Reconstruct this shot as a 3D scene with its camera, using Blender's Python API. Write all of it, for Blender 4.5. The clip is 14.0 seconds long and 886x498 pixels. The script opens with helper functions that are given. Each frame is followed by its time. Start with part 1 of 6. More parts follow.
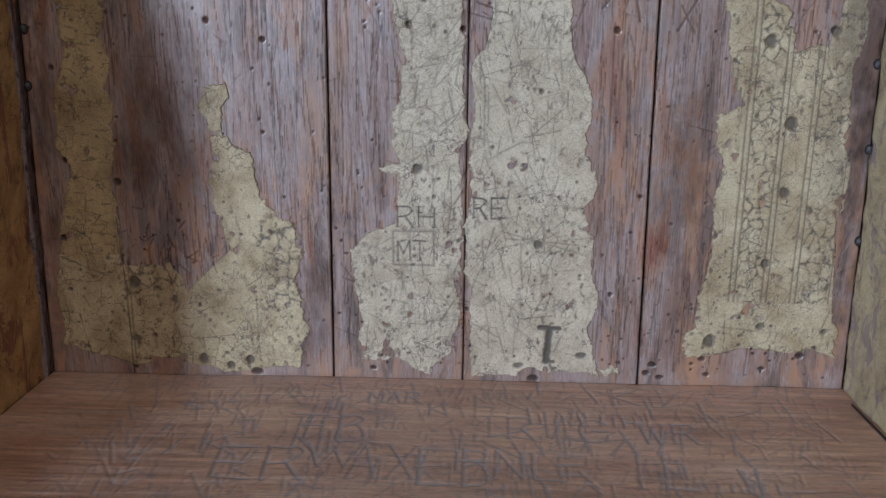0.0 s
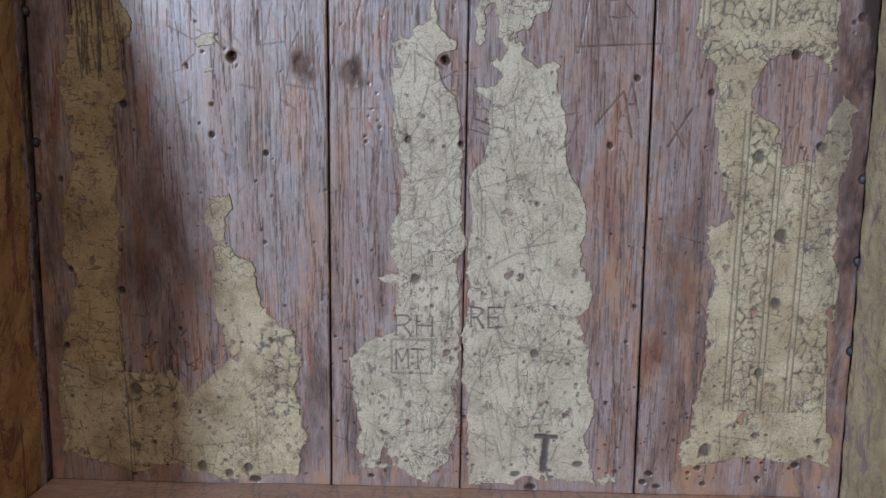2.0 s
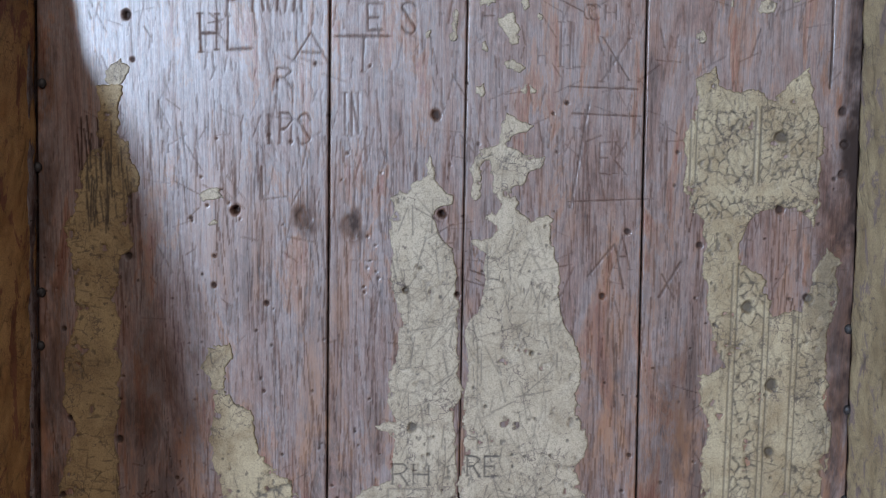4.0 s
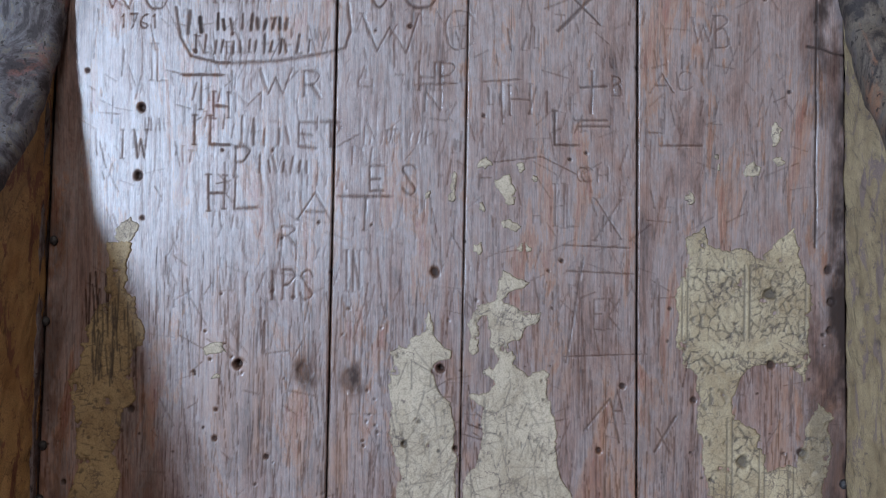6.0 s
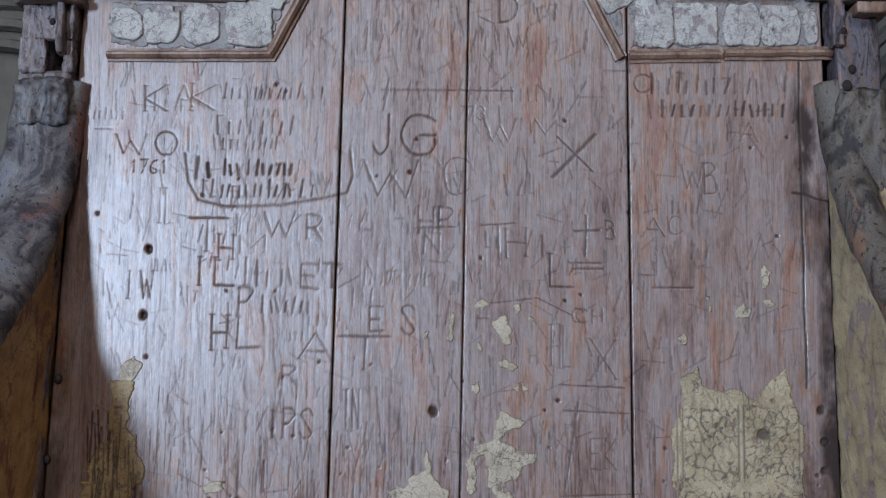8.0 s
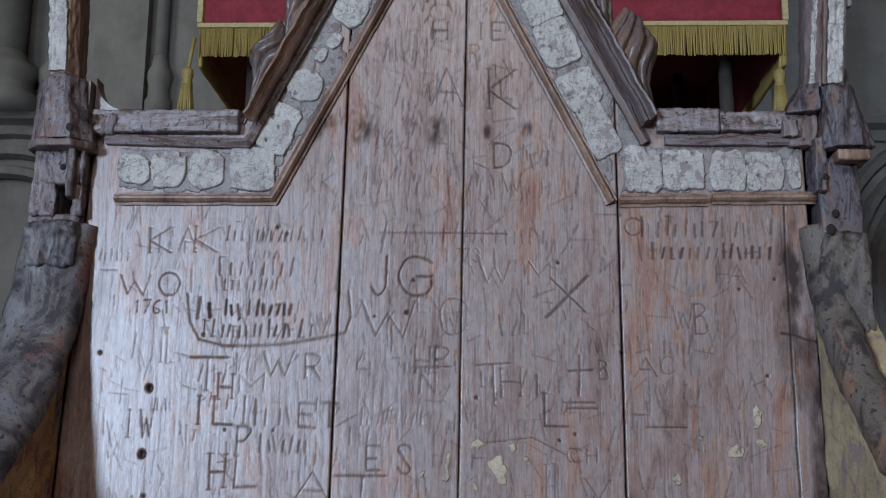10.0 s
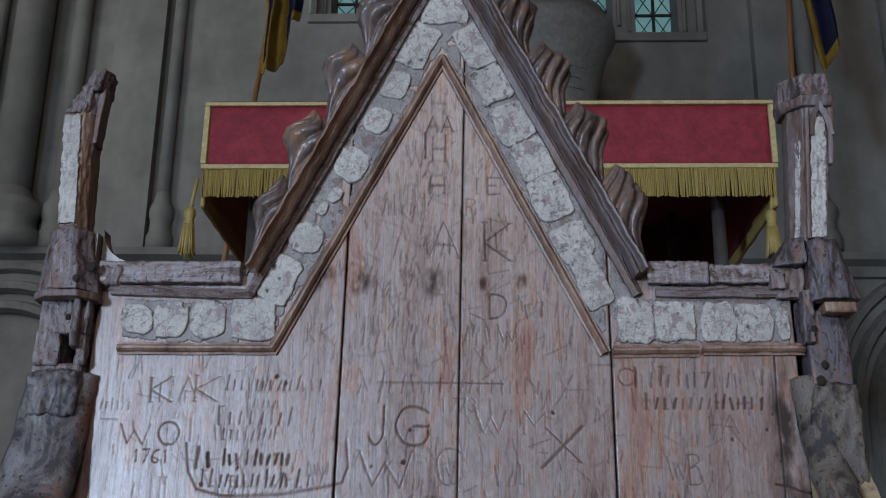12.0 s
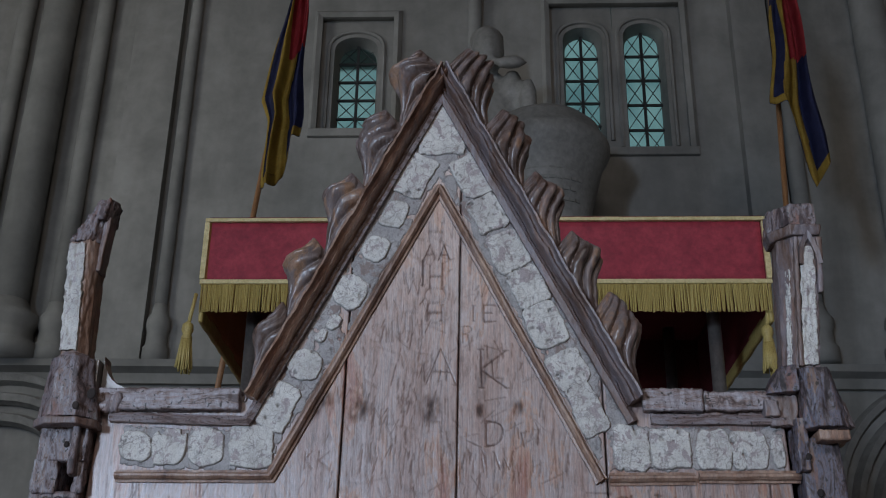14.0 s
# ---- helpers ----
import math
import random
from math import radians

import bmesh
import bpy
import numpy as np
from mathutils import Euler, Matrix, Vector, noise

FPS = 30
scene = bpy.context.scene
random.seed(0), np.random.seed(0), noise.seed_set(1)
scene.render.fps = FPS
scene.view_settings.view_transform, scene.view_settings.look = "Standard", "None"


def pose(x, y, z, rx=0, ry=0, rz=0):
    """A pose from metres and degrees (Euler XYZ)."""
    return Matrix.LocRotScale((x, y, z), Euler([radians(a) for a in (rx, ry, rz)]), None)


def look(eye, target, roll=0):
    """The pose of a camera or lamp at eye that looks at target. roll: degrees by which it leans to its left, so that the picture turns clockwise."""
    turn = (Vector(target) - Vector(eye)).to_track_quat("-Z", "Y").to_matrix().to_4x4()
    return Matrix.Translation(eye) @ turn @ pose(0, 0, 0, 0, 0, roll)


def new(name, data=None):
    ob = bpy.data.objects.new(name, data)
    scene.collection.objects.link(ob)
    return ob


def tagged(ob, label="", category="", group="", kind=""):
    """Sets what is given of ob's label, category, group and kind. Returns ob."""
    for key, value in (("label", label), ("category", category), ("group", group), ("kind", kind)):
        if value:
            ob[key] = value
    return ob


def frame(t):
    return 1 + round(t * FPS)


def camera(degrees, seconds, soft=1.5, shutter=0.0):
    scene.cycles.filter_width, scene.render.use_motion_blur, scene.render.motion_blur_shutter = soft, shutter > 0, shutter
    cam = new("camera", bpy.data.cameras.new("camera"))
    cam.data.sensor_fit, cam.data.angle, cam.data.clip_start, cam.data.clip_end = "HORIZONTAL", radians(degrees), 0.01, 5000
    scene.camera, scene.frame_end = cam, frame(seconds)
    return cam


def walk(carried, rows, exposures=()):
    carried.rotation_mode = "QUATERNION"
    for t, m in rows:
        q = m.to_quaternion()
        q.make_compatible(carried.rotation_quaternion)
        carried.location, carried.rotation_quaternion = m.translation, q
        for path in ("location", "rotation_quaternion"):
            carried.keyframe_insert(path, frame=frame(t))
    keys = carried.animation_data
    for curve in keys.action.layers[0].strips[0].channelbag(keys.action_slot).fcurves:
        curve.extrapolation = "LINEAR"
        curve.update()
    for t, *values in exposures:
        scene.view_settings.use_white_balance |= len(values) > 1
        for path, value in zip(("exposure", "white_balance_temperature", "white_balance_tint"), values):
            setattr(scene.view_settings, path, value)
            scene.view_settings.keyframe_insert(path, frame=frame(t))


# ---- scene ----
cam = camera(43.2, 14.0, soft=1.1)
PATH = [
    (0, (0.046, -0.897, 1.114), (-0.046, 0.966, 0.391), 0.0),
    (0.5, (0.046, -0.9, 1.115), (-0.044, 0.976, 0.43), 0.1),
    (1, (0.048, -0.904, 1.118), (-0.047, 0.987, 0.474), 0.1),
    (1.5, (0.045, -0.908, 1.118), (-0.044, 1.0, 0.527), 0.2),
    (2, (0.048, -0.913, 1.123), (-0.046, 1.01, 0.578), 0.2),
    (2.5, (0.048, -0.918, 1.126), (-0.046, 1.021, 0.644), 0.2),
    (3, (0.047, -0.922, 1.13), (-0.043, 1.029, 0.703), 0.2),
    (5.5, (0.043, -0.951, 1.136), (-0.034, 1.045, 1.048), 0.5),
    (6, (0.043, -0.956, 1.141), (-0.034, 1.042, 1.109), 0.5),
    (6.5, (0.046, -0.963, 1.145), (-0.035, 1.035, 1.182), 0.5),
    (7, (0.046, -0.968, 1.145), (-0.034, 1.028, 1.24), 0.5),
    (7.5, (0.044, -0.973, 1.149), (-0.032, 1.021, 1.292), 0.6),
    (10, (0.05, -1.002, 1.166), (-0.031, 0.954, 1.573), 0.7),
    (10.5, (0.053, -1.008, 1.169), (-0.032, 0.934, 1.639), 0.8),
    (11, (0.053, -1.015, 1.172), (-0.03, 0.913, 1.696), 0.8),
    (11.5, (0.054, -1.022, 1.173), (-0.029, 0.89, 1.755), 0.8),
    (12, (0.052, -1.028, 1.176), (-0.026, 0.866, 1.812), 0.8),
    (12.5, (0.054, -1.035, 1.178), (-0.025, 0.84, 1.87), 0.8),
    (13, (0.049, -1.041, 1.179), (-0.02, 0.815, 1.922), 0.7),
    (13.5, (0.057, -1.046, 1.182), (-0.024, 0.788, 1.976), 0.9),
    (14, (0.053, -1.051, 1.186), (-0.02, 0.772, 2.004), 0.8),
]
walk(cam, [(t, look(eye, target, roll)) for t, eye, target, roll in PATH], [(0.0, 0.07), (3.0, 0.1), (5.5, 0.06), (7.5, -0.02), (10.0, -0.20), (14.0, -0.35)])

# ---- light: a daylight key from the left behind the visitor, and two added fills ----
world = bpy.data.worlds.new("sky")
scene.world = world
world.use_nodes = True
wn = world.node_tree.nodes
sky = wn.new("ShaderNodeTexSky")
sky.sky_type, sky.sun_disc = "NISHITA", False
sky.sun_elevation, sky.sun_rotation = radians(35), radians(215)
wn["Background"].inputs["Strength"].default_value = 0.08
world.node_tree.links.new(sky.outputs["Color"], wn["Background"].inputs["Color"])


def area_lamp(name, eye, target, width, height, watts, colour):
    data = bpy.data.lights.new(name, "AREA")
    data.shape, data.size, data.size_y, data.energy, data.color = "RECTANGLE", width, height, watts, colour
    lamp = new(name, data)
    lamp.matrix_world = look(eye, target)
    return lamp


area_lamp("daylight_key", (-5.1, -9.7, 2.05), (-0.1, 0, 1.15), 1.15, 1.5, 162, (0.58, 0.75, 1.0)).data.spread = radians(70)
# added warm fill for the shaded parts; no such window is known
area_lamp("fill_high", (0.6, -9.75, 7.0), (0, 0, 1.2), 3.4, 1.9, 290, (1.0, 0.912, 0.885))
# added fill that brightens only the north wall's left part
area_lamp("fill_wall", (-6.1, 2.6, 5.4), (-1.5, 7.0, 5.6), 1.8, 3.0, 60, (0.90, 0.96, 1.0)).data.spread = radians(120)


# ---- materials ----
def shader(name):
    m = bpy.data.materials.new(name)
    m.use_nodes = True
    return m, m.node_tree.nodes, m.node_tree.links, m.node_tree.nodes["Principled BSDF"]


def noise_at(n, l, scale, detail=5.0, rough=0.6, warp=0.0, offset=0.0):
    """Noise on the object's coordinates, scaled along each axis."""
    co = n.new("ShaderNodeTexCoord")
    mp = n.new("ShaderNodeMapping")
    mp.inputs["Scale"].default_value = scale
    mp.inputs["Location"].default_value = (offset, offset * 0.7, offset * 1.3)
    t = n.new("ShaderNodeTexNoise")
    t.inputs["Scale"].default_value, t.inputs["Detail"].default_value = 1.0, detail
    t.inputs["Roughness"].default_value, t.inputs["Distortion"].default_value = rough, warp
    l.new(co.outputs["Object"], mp.inputs["Vector"])
    l.new(mp.outputs["Vector"], t.inputs["Vector"])
    return t.outputs["Fac"]


def ramp(n, l, fac, stops):
    r = n.new("ShaderNodeValToRGB")
    e = r.color_ramp.elements
    while len(e) < len(stops):
        e.new(0.5)
    for el, (p, c) in zip(e, stops):
        el.position = p
        el.color = (*c, 1) if not isinstance(c, float) else (c, c, c, 1)
    l.new(fac, r.inputs["Fac"])
    return r.outputs["Color"]


def mix(n, l, fac, a, b, blend="MIX"):
    x = n.new("ShaderNodeMix")
    x.data_type, x.blend_type = "RGBA", blend
    for sock, v in ((x.inputs[0], fac), (x.inputs[6], a), (x.inputs[7], b)):
        if isinstance(v, float):
            sock.default_value = v
        elif isinstance(v, tuple):
            sock.default_value = (*v, 1)
        else:
            l.new(v, sock)
    return x.outputs[2]


def bump(n, l, b, height, strength, distance):
    x = n.new("ShaderNodeBump")
    x.inputs["Strength"].default_value, x.inputs["Distance"].default_value = strength, distance
    l.new(height, x.inputs["Height"])
    l.new(x.outputs["Normal"], b.inputs["Normal"])
    return x


def attribute(n, name):
    a = n.new("ShaderNodeAttribute")
    a.attribute_name = name
    return a.outputs["Fac"]


def old_oak(name, along, zones, rough=0.40, grain=0.5, dark=(0.032, 0.021, 0.018), scuff=0.30, coat=0.0, streaky=0.34, red=0.3, low_red=False):
    """Worn bare oak: broad stained zones, streaks along the grain, pale scuffs, dirt in the cuts (on the seat, painted
    sky reflection).
    """
    m, n, l, b = shader(name)
    k = [1.0, 1.0, 1.0]
    k[along] = 0.16
    sc = lambda s, q=1.0: tuple(s * (v if v == 1.0 else v * q) for v in k)
    zone = noise_at(n, l, sc(30, 1.3), 8, 0.74, 0.5)
    col = ramp(n, l, zone, zones)
    broad = noise_at(n, l, sc(420, 0.10), 5, 0.7, 0.25, 23.0)
    col = mix(n, l, 1.0, col, ramp(n, l, broad, [(0.34, 0.86), (0.5, 1.0), (0.66, 1.10)]), "MULTIPLY")
    streak = noise_at(n, l, sc(1150, 0.13), 6, 0.8, 0.3, 3.0)
    col = mix(n, l, 1.0, col, ramp(n, l, streak, [(0.33, 1.0 - streaky), (0.5, 1.0), (0.67, 1.0 + 0.75 * streaky)]), "MULTIPLY")
    fleck = noise_at(n, l, sc(260, 2.6), 6, 0.8, 0.4, 37.0)
    col = mix(n, l, 1.0, col, ramp(n, l, fleck, [(0.36, 0.74), (0.5, 1.0), (0.64, 1.16)]), "MULTIPLY")
    pale = noise_at(n, l, sc(85, 1.0), 6, 0.78, 0.6, 7.0)
    col = mix(n, l, ramp(n, l, pale, [(0.47, 0.0), (0.68, scuff)]), col, (0.355, 0.31, 0.305))
    rust = noise_at(n, l, sc(48, 1.6), 6, 0.75, 0.6, 19.0)
    # brown and red patches that grow stronger towards the bottom
    if low_red:
        co, xyz, low = n.new("ShaderNodeTexCoord"), n.new("ShaderNodeSeparateXYZ"), n.new("ShaderNodeMapRange")
        l.new(co.outputs["Object"], xyz.inputs[0])
        l.new(xyz.outputs["Z"], low.inputs["Value"])
        for key, value in (("From Min", 1.15), ("From Max", 0.75), ("To Min", 0.0), ("To Max", 1.0)):
            low.inputs[key].default_value = value
        old = noise_at(n, l, sc(26, 1.5), 8, 0.76, 0.7, 43.0)
        blotch = mix(n, l, 1.0, ramp(n, l, old, [(0.47, 0.0), (0.54, 0.85)]), low.outputs[0], "MULTIPLY")
        col = mix(n, l, blotch, col, ramp(n, l, rust, [(0.42, (0.085, 0.056, 0.046)), (0.48, (0.195, 0.11, 0.078)), (0.52, (0.25, 0.135, 0.085)), (0.58, (0.34, 0.175, 0.095))]))
    col = mix(n, l, ramp(n, l, rust, [(0.54, 0.0), (0.70, red)]), col, (0.30, 0.125, 0.06))
    black = noise_at(n, l, sc(150, 0.7), 5, 0.75, 0.4, 11.0)
    col = mix(n, l, ramp(n, l, black, [(0.60, 0.0), (0.72, 0.75)]), col, (0.05, 0.034, 0.032))
    cut = attribute(n, "cut")
    col = mix(n, l, cut, col, dark)
    l.new(col, b.inputs["Base Color"])
    l.new(ramp(n, l, streak, [(0.2, rough + 0.20), (0.8, rough)]), b.inputs["Roughness"])
    b.inputs["Specular IOR Level"].default_value = 0.5
    b.inputs["Coat Weight"].default_value, b.inputs["Coat Roughness"].default_value = coat, 0.33
    b.inputs["Coat IOR"].default_value = 1.6
    if coat:
        l.new(ramp(n, l, cut, [(0.0, coat), (0.55, 0.0)]), b.inputs["Coat Weight"])
        l.new(ramp(n, l, cut, [(0.0, 0.5), (0.3, 0.1)]), b.inputs["Specular IOR Level"])
    x = bump(n, l, b, streak, grain, 0.00022)
    if coat:
        l.new(x.outputs["Normal"], b.inputs["Coat Normal"])
    return m


def gesso(name, light, deep, wood, bare=0.0, rough=0.55, lost_at=(30, 30, 18)):
    """Old chalk ground with a toned gilding left on it: mottled, finely crazed, dirty in the cracks."""
    m, n, l, b = shader(name)
    tone = noise_at(n, l, (26, 26, 22), 7, 0.72, 0.4)
    col = ramp(n, l, tone, [(0.36, deep), (0.58, light)])
    fine = noise_at(n, l, (800, 800, 800), 8, 0.8, 0.2, 5.0)
    col = mix(n, l, 1.0, col, ramp(n, l, fine, [(0.34, 0.50), (0.5, 1.0), (0.66, 1.2)]), "MULTIPLY")
    co = n.new("ShaderNodeTexCoord")
    warp = n.new("ShaderNodeTexNoise")
    warp.inputs["Scale"].default_value = 70
    warp.inputs["Detail"].default_value = 4.0
    add = n.new("ShaderNodeMixRGB")
    add.inputs[0].default_value = 0.03
    l.new(co.outputs["Object"], warp.inputs["Vector"])
    l.new(co.outputs["Object"], add.inputs[1])
    l.new(warp.outputs["Color"], add.inputs[2])
    v = n.new("ShaderNodeTexVoronoi")
    v.feature = "DISTANCE_TO_EDGE"
    v.inputs["Scale"].default_value = 62
    l.new(add.outputs[0], v.inputs["Vector"])
    keep = noise_at(n, l, (28, 28, 28), 3, 0.6, 0.0, 9.0)
    crack = mix(n, l, 1.0, ramp(n, l, v.outputs["Distance"], [(0.010, 1.0), (0.034, 0.0)]), ramp(n, l, keep, [(0.50, 0.0), (0.58, 0.75)]), "MULTIPLY")
    col = mix(n, l, crack, col, wood)
    v2 = n.new("ShaderNodeTexVoronoi")
    v2.feature = "DISTANCE_TO_EDGE"
    v2.inputs["Scale"].default_value = 140
    l.new(add.outputs[0], v2.inputs["Vector"])
    keep2 = noise_at(n, l, (40, 40, 40), 4, 0.7, 0.3, 29.0)
    crack2 = mix(n, l, 1.0, ramp(n, l, v2.outputs["Distance"], [(0.02, 1.0), (0.065, 0.0)]), ramp(n, l, keep2, [(0.52, 0.0), (0.62, 0.45)]), "MULTIPLY")
    col = mix(n, l, crack2, col, wood)
    blotch = noise_at(n, l, (95, 95, 95), 4, 0.7, 0.3, 13.0)
    col = mix(n, l, ramp(n, l, blotch, [(0.62, 0.0), (0.68, 0.8)]), col, wood)
    if bare:
        lost = noise_at(n, l, lost_at, 7, 0.7, 0.8, 17.0)
        col = mix(n, l, ramp(n, l, lost, [(bare, 0.0), (bare + 0.02, 1.0)]), col, ramp(n, l, fine, [(0.3, wood), (0.8, tuple(2.6 * c for c in wood))]))
    col = mix(n, l, attribute(n, "cut"), col, (0.04, 0.03, 0.025))
    l.new(col, b.inputs["Base Color"])
    b.inputs["Roughness"].default_value = rough
    bump(n, l, b, fine, 0.35, 0.0008)
    return m


def mottled(name, stops, scale, rough=0.8, fine=120.0, depth=0.002, metal=0.0, strength=0.5):
    m, n, l, b = shader(name)
    s = scale if isinstance(scale, tuple) else (scale,) * 3
    col = ramp(n, l, noise_at(n, l, s, 5, 0.62, 0.3), stops)
    f = noise_at(n, l, (fine,) * 3, 4, 0.65, 0.2, 4.0)
    col = mix(n, l, 1.0, col, ramp(n, l, f, [(0.25, 0.72), (0.75, 1.18)]), "MULTIPLY")
    l.new(col, b.inputs["Base Color"])
    b.inputs["Roughness"].default_value, b.inputs["Metallic"].default_value = rough, metal
    bump(n, l, b, f, strength, depth)
    return m


def patchy(name, stops, scale, spots, rough):
    """Weathered wood under broken remains of gesso: clouded patches, a second colour in spots, worm pits, fine cracks."""
    m, n, l, b = shader(name)
    patch = noise_at(n, l, scale, 8, 0.70, 0.9)
    col = ramp(n, l, patch, stops)
    col = mix(n, l, ramp(n, l, noise_at(n, l, tuple(0.55 * c for c in scale), 7, 0.72, 0.6, 21.0), [(0.57, 0.0), (0.66, 0.7)]), col, spots)
    fine = noise_at(n, l, (700, 700, 320), 7, 0.8, 0.2, 6.0)
    col = mix(n, l, 1.0, col, ramp(n, l, fine, [(0.34, 0.60), (0.5, 1.0), (0.66, 1.2)]), "MULTIPLY")
    pits = noise_at(n, l, (260, 260, 200), 2, 0.5, 0.0, 31.0)
    pit = ramp(n, l, pits, [(0.63, 0.0), (0.67, 0.9)])
    col = mix(n, l, pit, col, (0.02, 0.015, 0.013))
    l.new(col, b.inputs["Base Color"])
    l.new(ramp(n, l, patch, [(0.35, rough + 0.22), (0.65, rough)]), b.inputs["Roughness"])
    bump(n, l, b, mix(n, l, 0.5, fine, patch), 0.5, 0.0011)
    return m


ZONES = [(0.33, (0.10, 0.056, 0.046)), (0.41, (0.21, 0.12, 0.095)), (0.475, (0.255, 0.168, 0.142)), (0.525, (0.265, 0.205, 0.192)), (0.57, (0.30, 0.168, 0.115)), (0.64, (0.225, 0.085, 0.056))]
OAK = old_oak("worn_oak", 2, ZONES, 0.38, 0.5, coat=0.88, streaky=0.40, low_red=True)
# blue-grey in the seat's cuts paints the sky's reflection into their colour
SEAT_OAK = old_oak("seat_oak", 0, [(0.36, (0.32, 0.165, 0.11)), (0.5, (0.50, 0.29, 0.20)), (0.64, (0.60, 0.40, 0.30))], 0.34, 0.3, (0.34, 0.33, 0.35), 0.4, 0.8, 0.26, 0.2)
DARK_OAK = old_oak("dark_oak", 2, [(0.3, (0.05, 0.03, 0.024)), (0.45, (0.13, 0.075, 0.055)), (0.55, (0.16, 0.13, 0.135)), (0.7, (0.23, 0.12, 0.07))], 0.34, 1.5)
RED_OAK = old_oak("red_oak_moulding", 2, [(0.36, (0.07, 0.036, 0.026)), (0.5, (0.22, 0.122, 0.08)), (0.62, (0.33, 0.215, 0.155))], 0.34, 0.6)
CARVED = old_oak("carved_oak", 2, [(0.36, (0.035, 0.021, 0.017)), (0.45, (0.10, 0.062, 0.046)), (0.53, (0.14, 0.108, 0.102)), (0.60, (0.23, 0.13, 0.078))], 0.24, 0.6, scuff=0.2)
CREAM = gesso("cream_gesso", (0.505, 0.42, 0.308), (0.36, 0.287, 0.198), (0.13, 0.095, 0.08))
OLIVE = gesso("gilded_gesso", (0.455, 0.37, 0.238), (0.29, 0.212, 0.12), (0.12, 0.088, 0.07))
# gesso browned to paint in the left arm's shadow at the boards' foot
SHADED = gesso("shaded_gesso", (0.46, 0.365, 0.225), (0.27, 0.19, 0.10), (0.11, 0.08, 0.06))
# ochre gilding, darkened further with the left arm's shade in its colour
BROWN_SHADED = gesso("brown_shaded_gesso", (0.41, 0.30, 0.155), (0.25, 0.165, 0.08), (0.11, 0.08, 0.06))
OCHRE = gesso("ochre_gesso", (0.50, 0.30, 0.13), (0.37, 0.185, 0.07), (0.15, 0.062, 0.036), 0.555, 0.5, (34, 34, 14))
OCHRE_PALE = gesso("pale_ochre_gesso", (0.43, 0.33, 0.195), (0.29, 0.21, 0.12), (0.15, 0.11, 0.095), 0.55, 0.5, (60, 60, 24))
WHITE = gesso("chalky_gesso", (0.52, 0.485, 0.44), (0.36, 0.33, 0.30), (0.17, 0.14, 0.135), 0.552, 0.55, (90, 90, 75))
GROUND = gesso("grey_frieze_ground", (0.30, 0.275, 0.26), (0.20, 0.18, 0.175), (0.11, 0.08, 0.07), 0.56)
RAIL = patchy("battered_gesso", [(0.423, (0.039, 0.031, 0.034)), (0.473, (0.086, 0.072, 0.074)), (0.511, (0.117, 0.111, 0.123)), (0.544, (0.144, 0.119, 0.094)), (0.588, (0.187, 0.179, 0.187))], (34, 34, 22), (0.24, 0.085, 0.06), 0.42)
RAIL_PALE = patchy("pale_worn_gesso", [(0.412, (0.035, 0.027, 0.026)), (0.467, (0.098, 0.076, 0.062)), (0.528, (0.144, 0.117, 0.092)), (0.599, (0.117, 0.100, 0.094))], (30, 30, 18), (0.30, 0.14, 0.075), 0.5)
POST_WOOD = patchy("weathered_oak", [(0.412, (0.051, 0.032, 0.031)), (0.467, (0.128, 0.083, 0.075)), (0.516, (0.183, 0.162, 0.174)), (0.566, (0.162, 0.098, 0.076)), (0.610, (0.238, 0.217, 0.221))], (95, 95, 26), (0.23, 0.10, 0.07), 0.40)
POST_BLUE = patchy("blued_oak", [(0.412, (0.027, 0.019, 0.020)), (0.473, (0.085, 0.058, 0.054)), (0.522, (0.106, 0.102, 0.132)), (0.588, (0.145, 0.089, 0.068))], (95, 95, 24), (0.23, 0.10, 0.07), 0.40)
SHOULDER = patchy("grey_mauve_oak", [(0.41, (0.085, 0.056, 0.05)), (0.465, (0.20, 0.14, 0.125)), (0.52, (0.225, 0.19, 0.195)), (0.59, (0.28, 0.24, 0.24))], (26, 150, 150), (0.24, 0.12, 0.085), 0.36)
STONE = mottled("grey_limestone", [(0.3, (0.17, 0.165, 0.15)), (0.7, (0.30, 0.29, 0.27))], (1.3, 1.3, 0.28), 0.85, 3.0, 0.002, strength=0.1)
STONE_DARK = mottled("darker_limestone", [(0.3, (0.15, 0.145, 0.135)), (0.7, (0.27, 0.26, 0.24))], (1.4, 1.4, 0.6), 0.85, 14.0, 0.01)
MARBLE = mottled("grey_marble", [(0.3, (0.17, 0.163, 0.15)), (0.7, (0.28, 0.268, 0.25))], 2.5, 0.6, 25.0, 0.004)
CRIMSON = mottled("crimson_damask", [(0.35, (0.235, 0.018, 0.032)), (0.65, (0.345, 0.034, 0.05))], 16.0, 0.75, 60.0, 0.003)
LINING = mottled("dark_red_lining", [(0.3, (0.10, 0.008, 0.012)), (0.7, (0.17, 0.016, 0.02))], 5.0, 0.9)
GOLD = mottled("gold_braid", [(0.3, (0.34, 0.24, 0.07)), (0.7, (0.50, 0.38, 0.13))], (130, 130, 4), 0.55, 200.0, 0.002)
TRIM = mottled("pale_gold_trim", [(0.3, (0.50, 0.38, 0.16)), (0.7, (0.66, 0.54, 0.28))], 40.0, 0.6, 160.0)
ORANGE = mottled("orange_side_lining", [(0.3, (0.26, 0.10, 0.025)), (0.7, (0.36, 0.16, 0.05))], 6.0, 0.8)
POLE = mottled("brown_wooden_pole", [(0.3, (0.20, 0.09, 0.035)), (0.7, (0.32, 0.16, 0.07))], (60, 60, 4), 0.5)
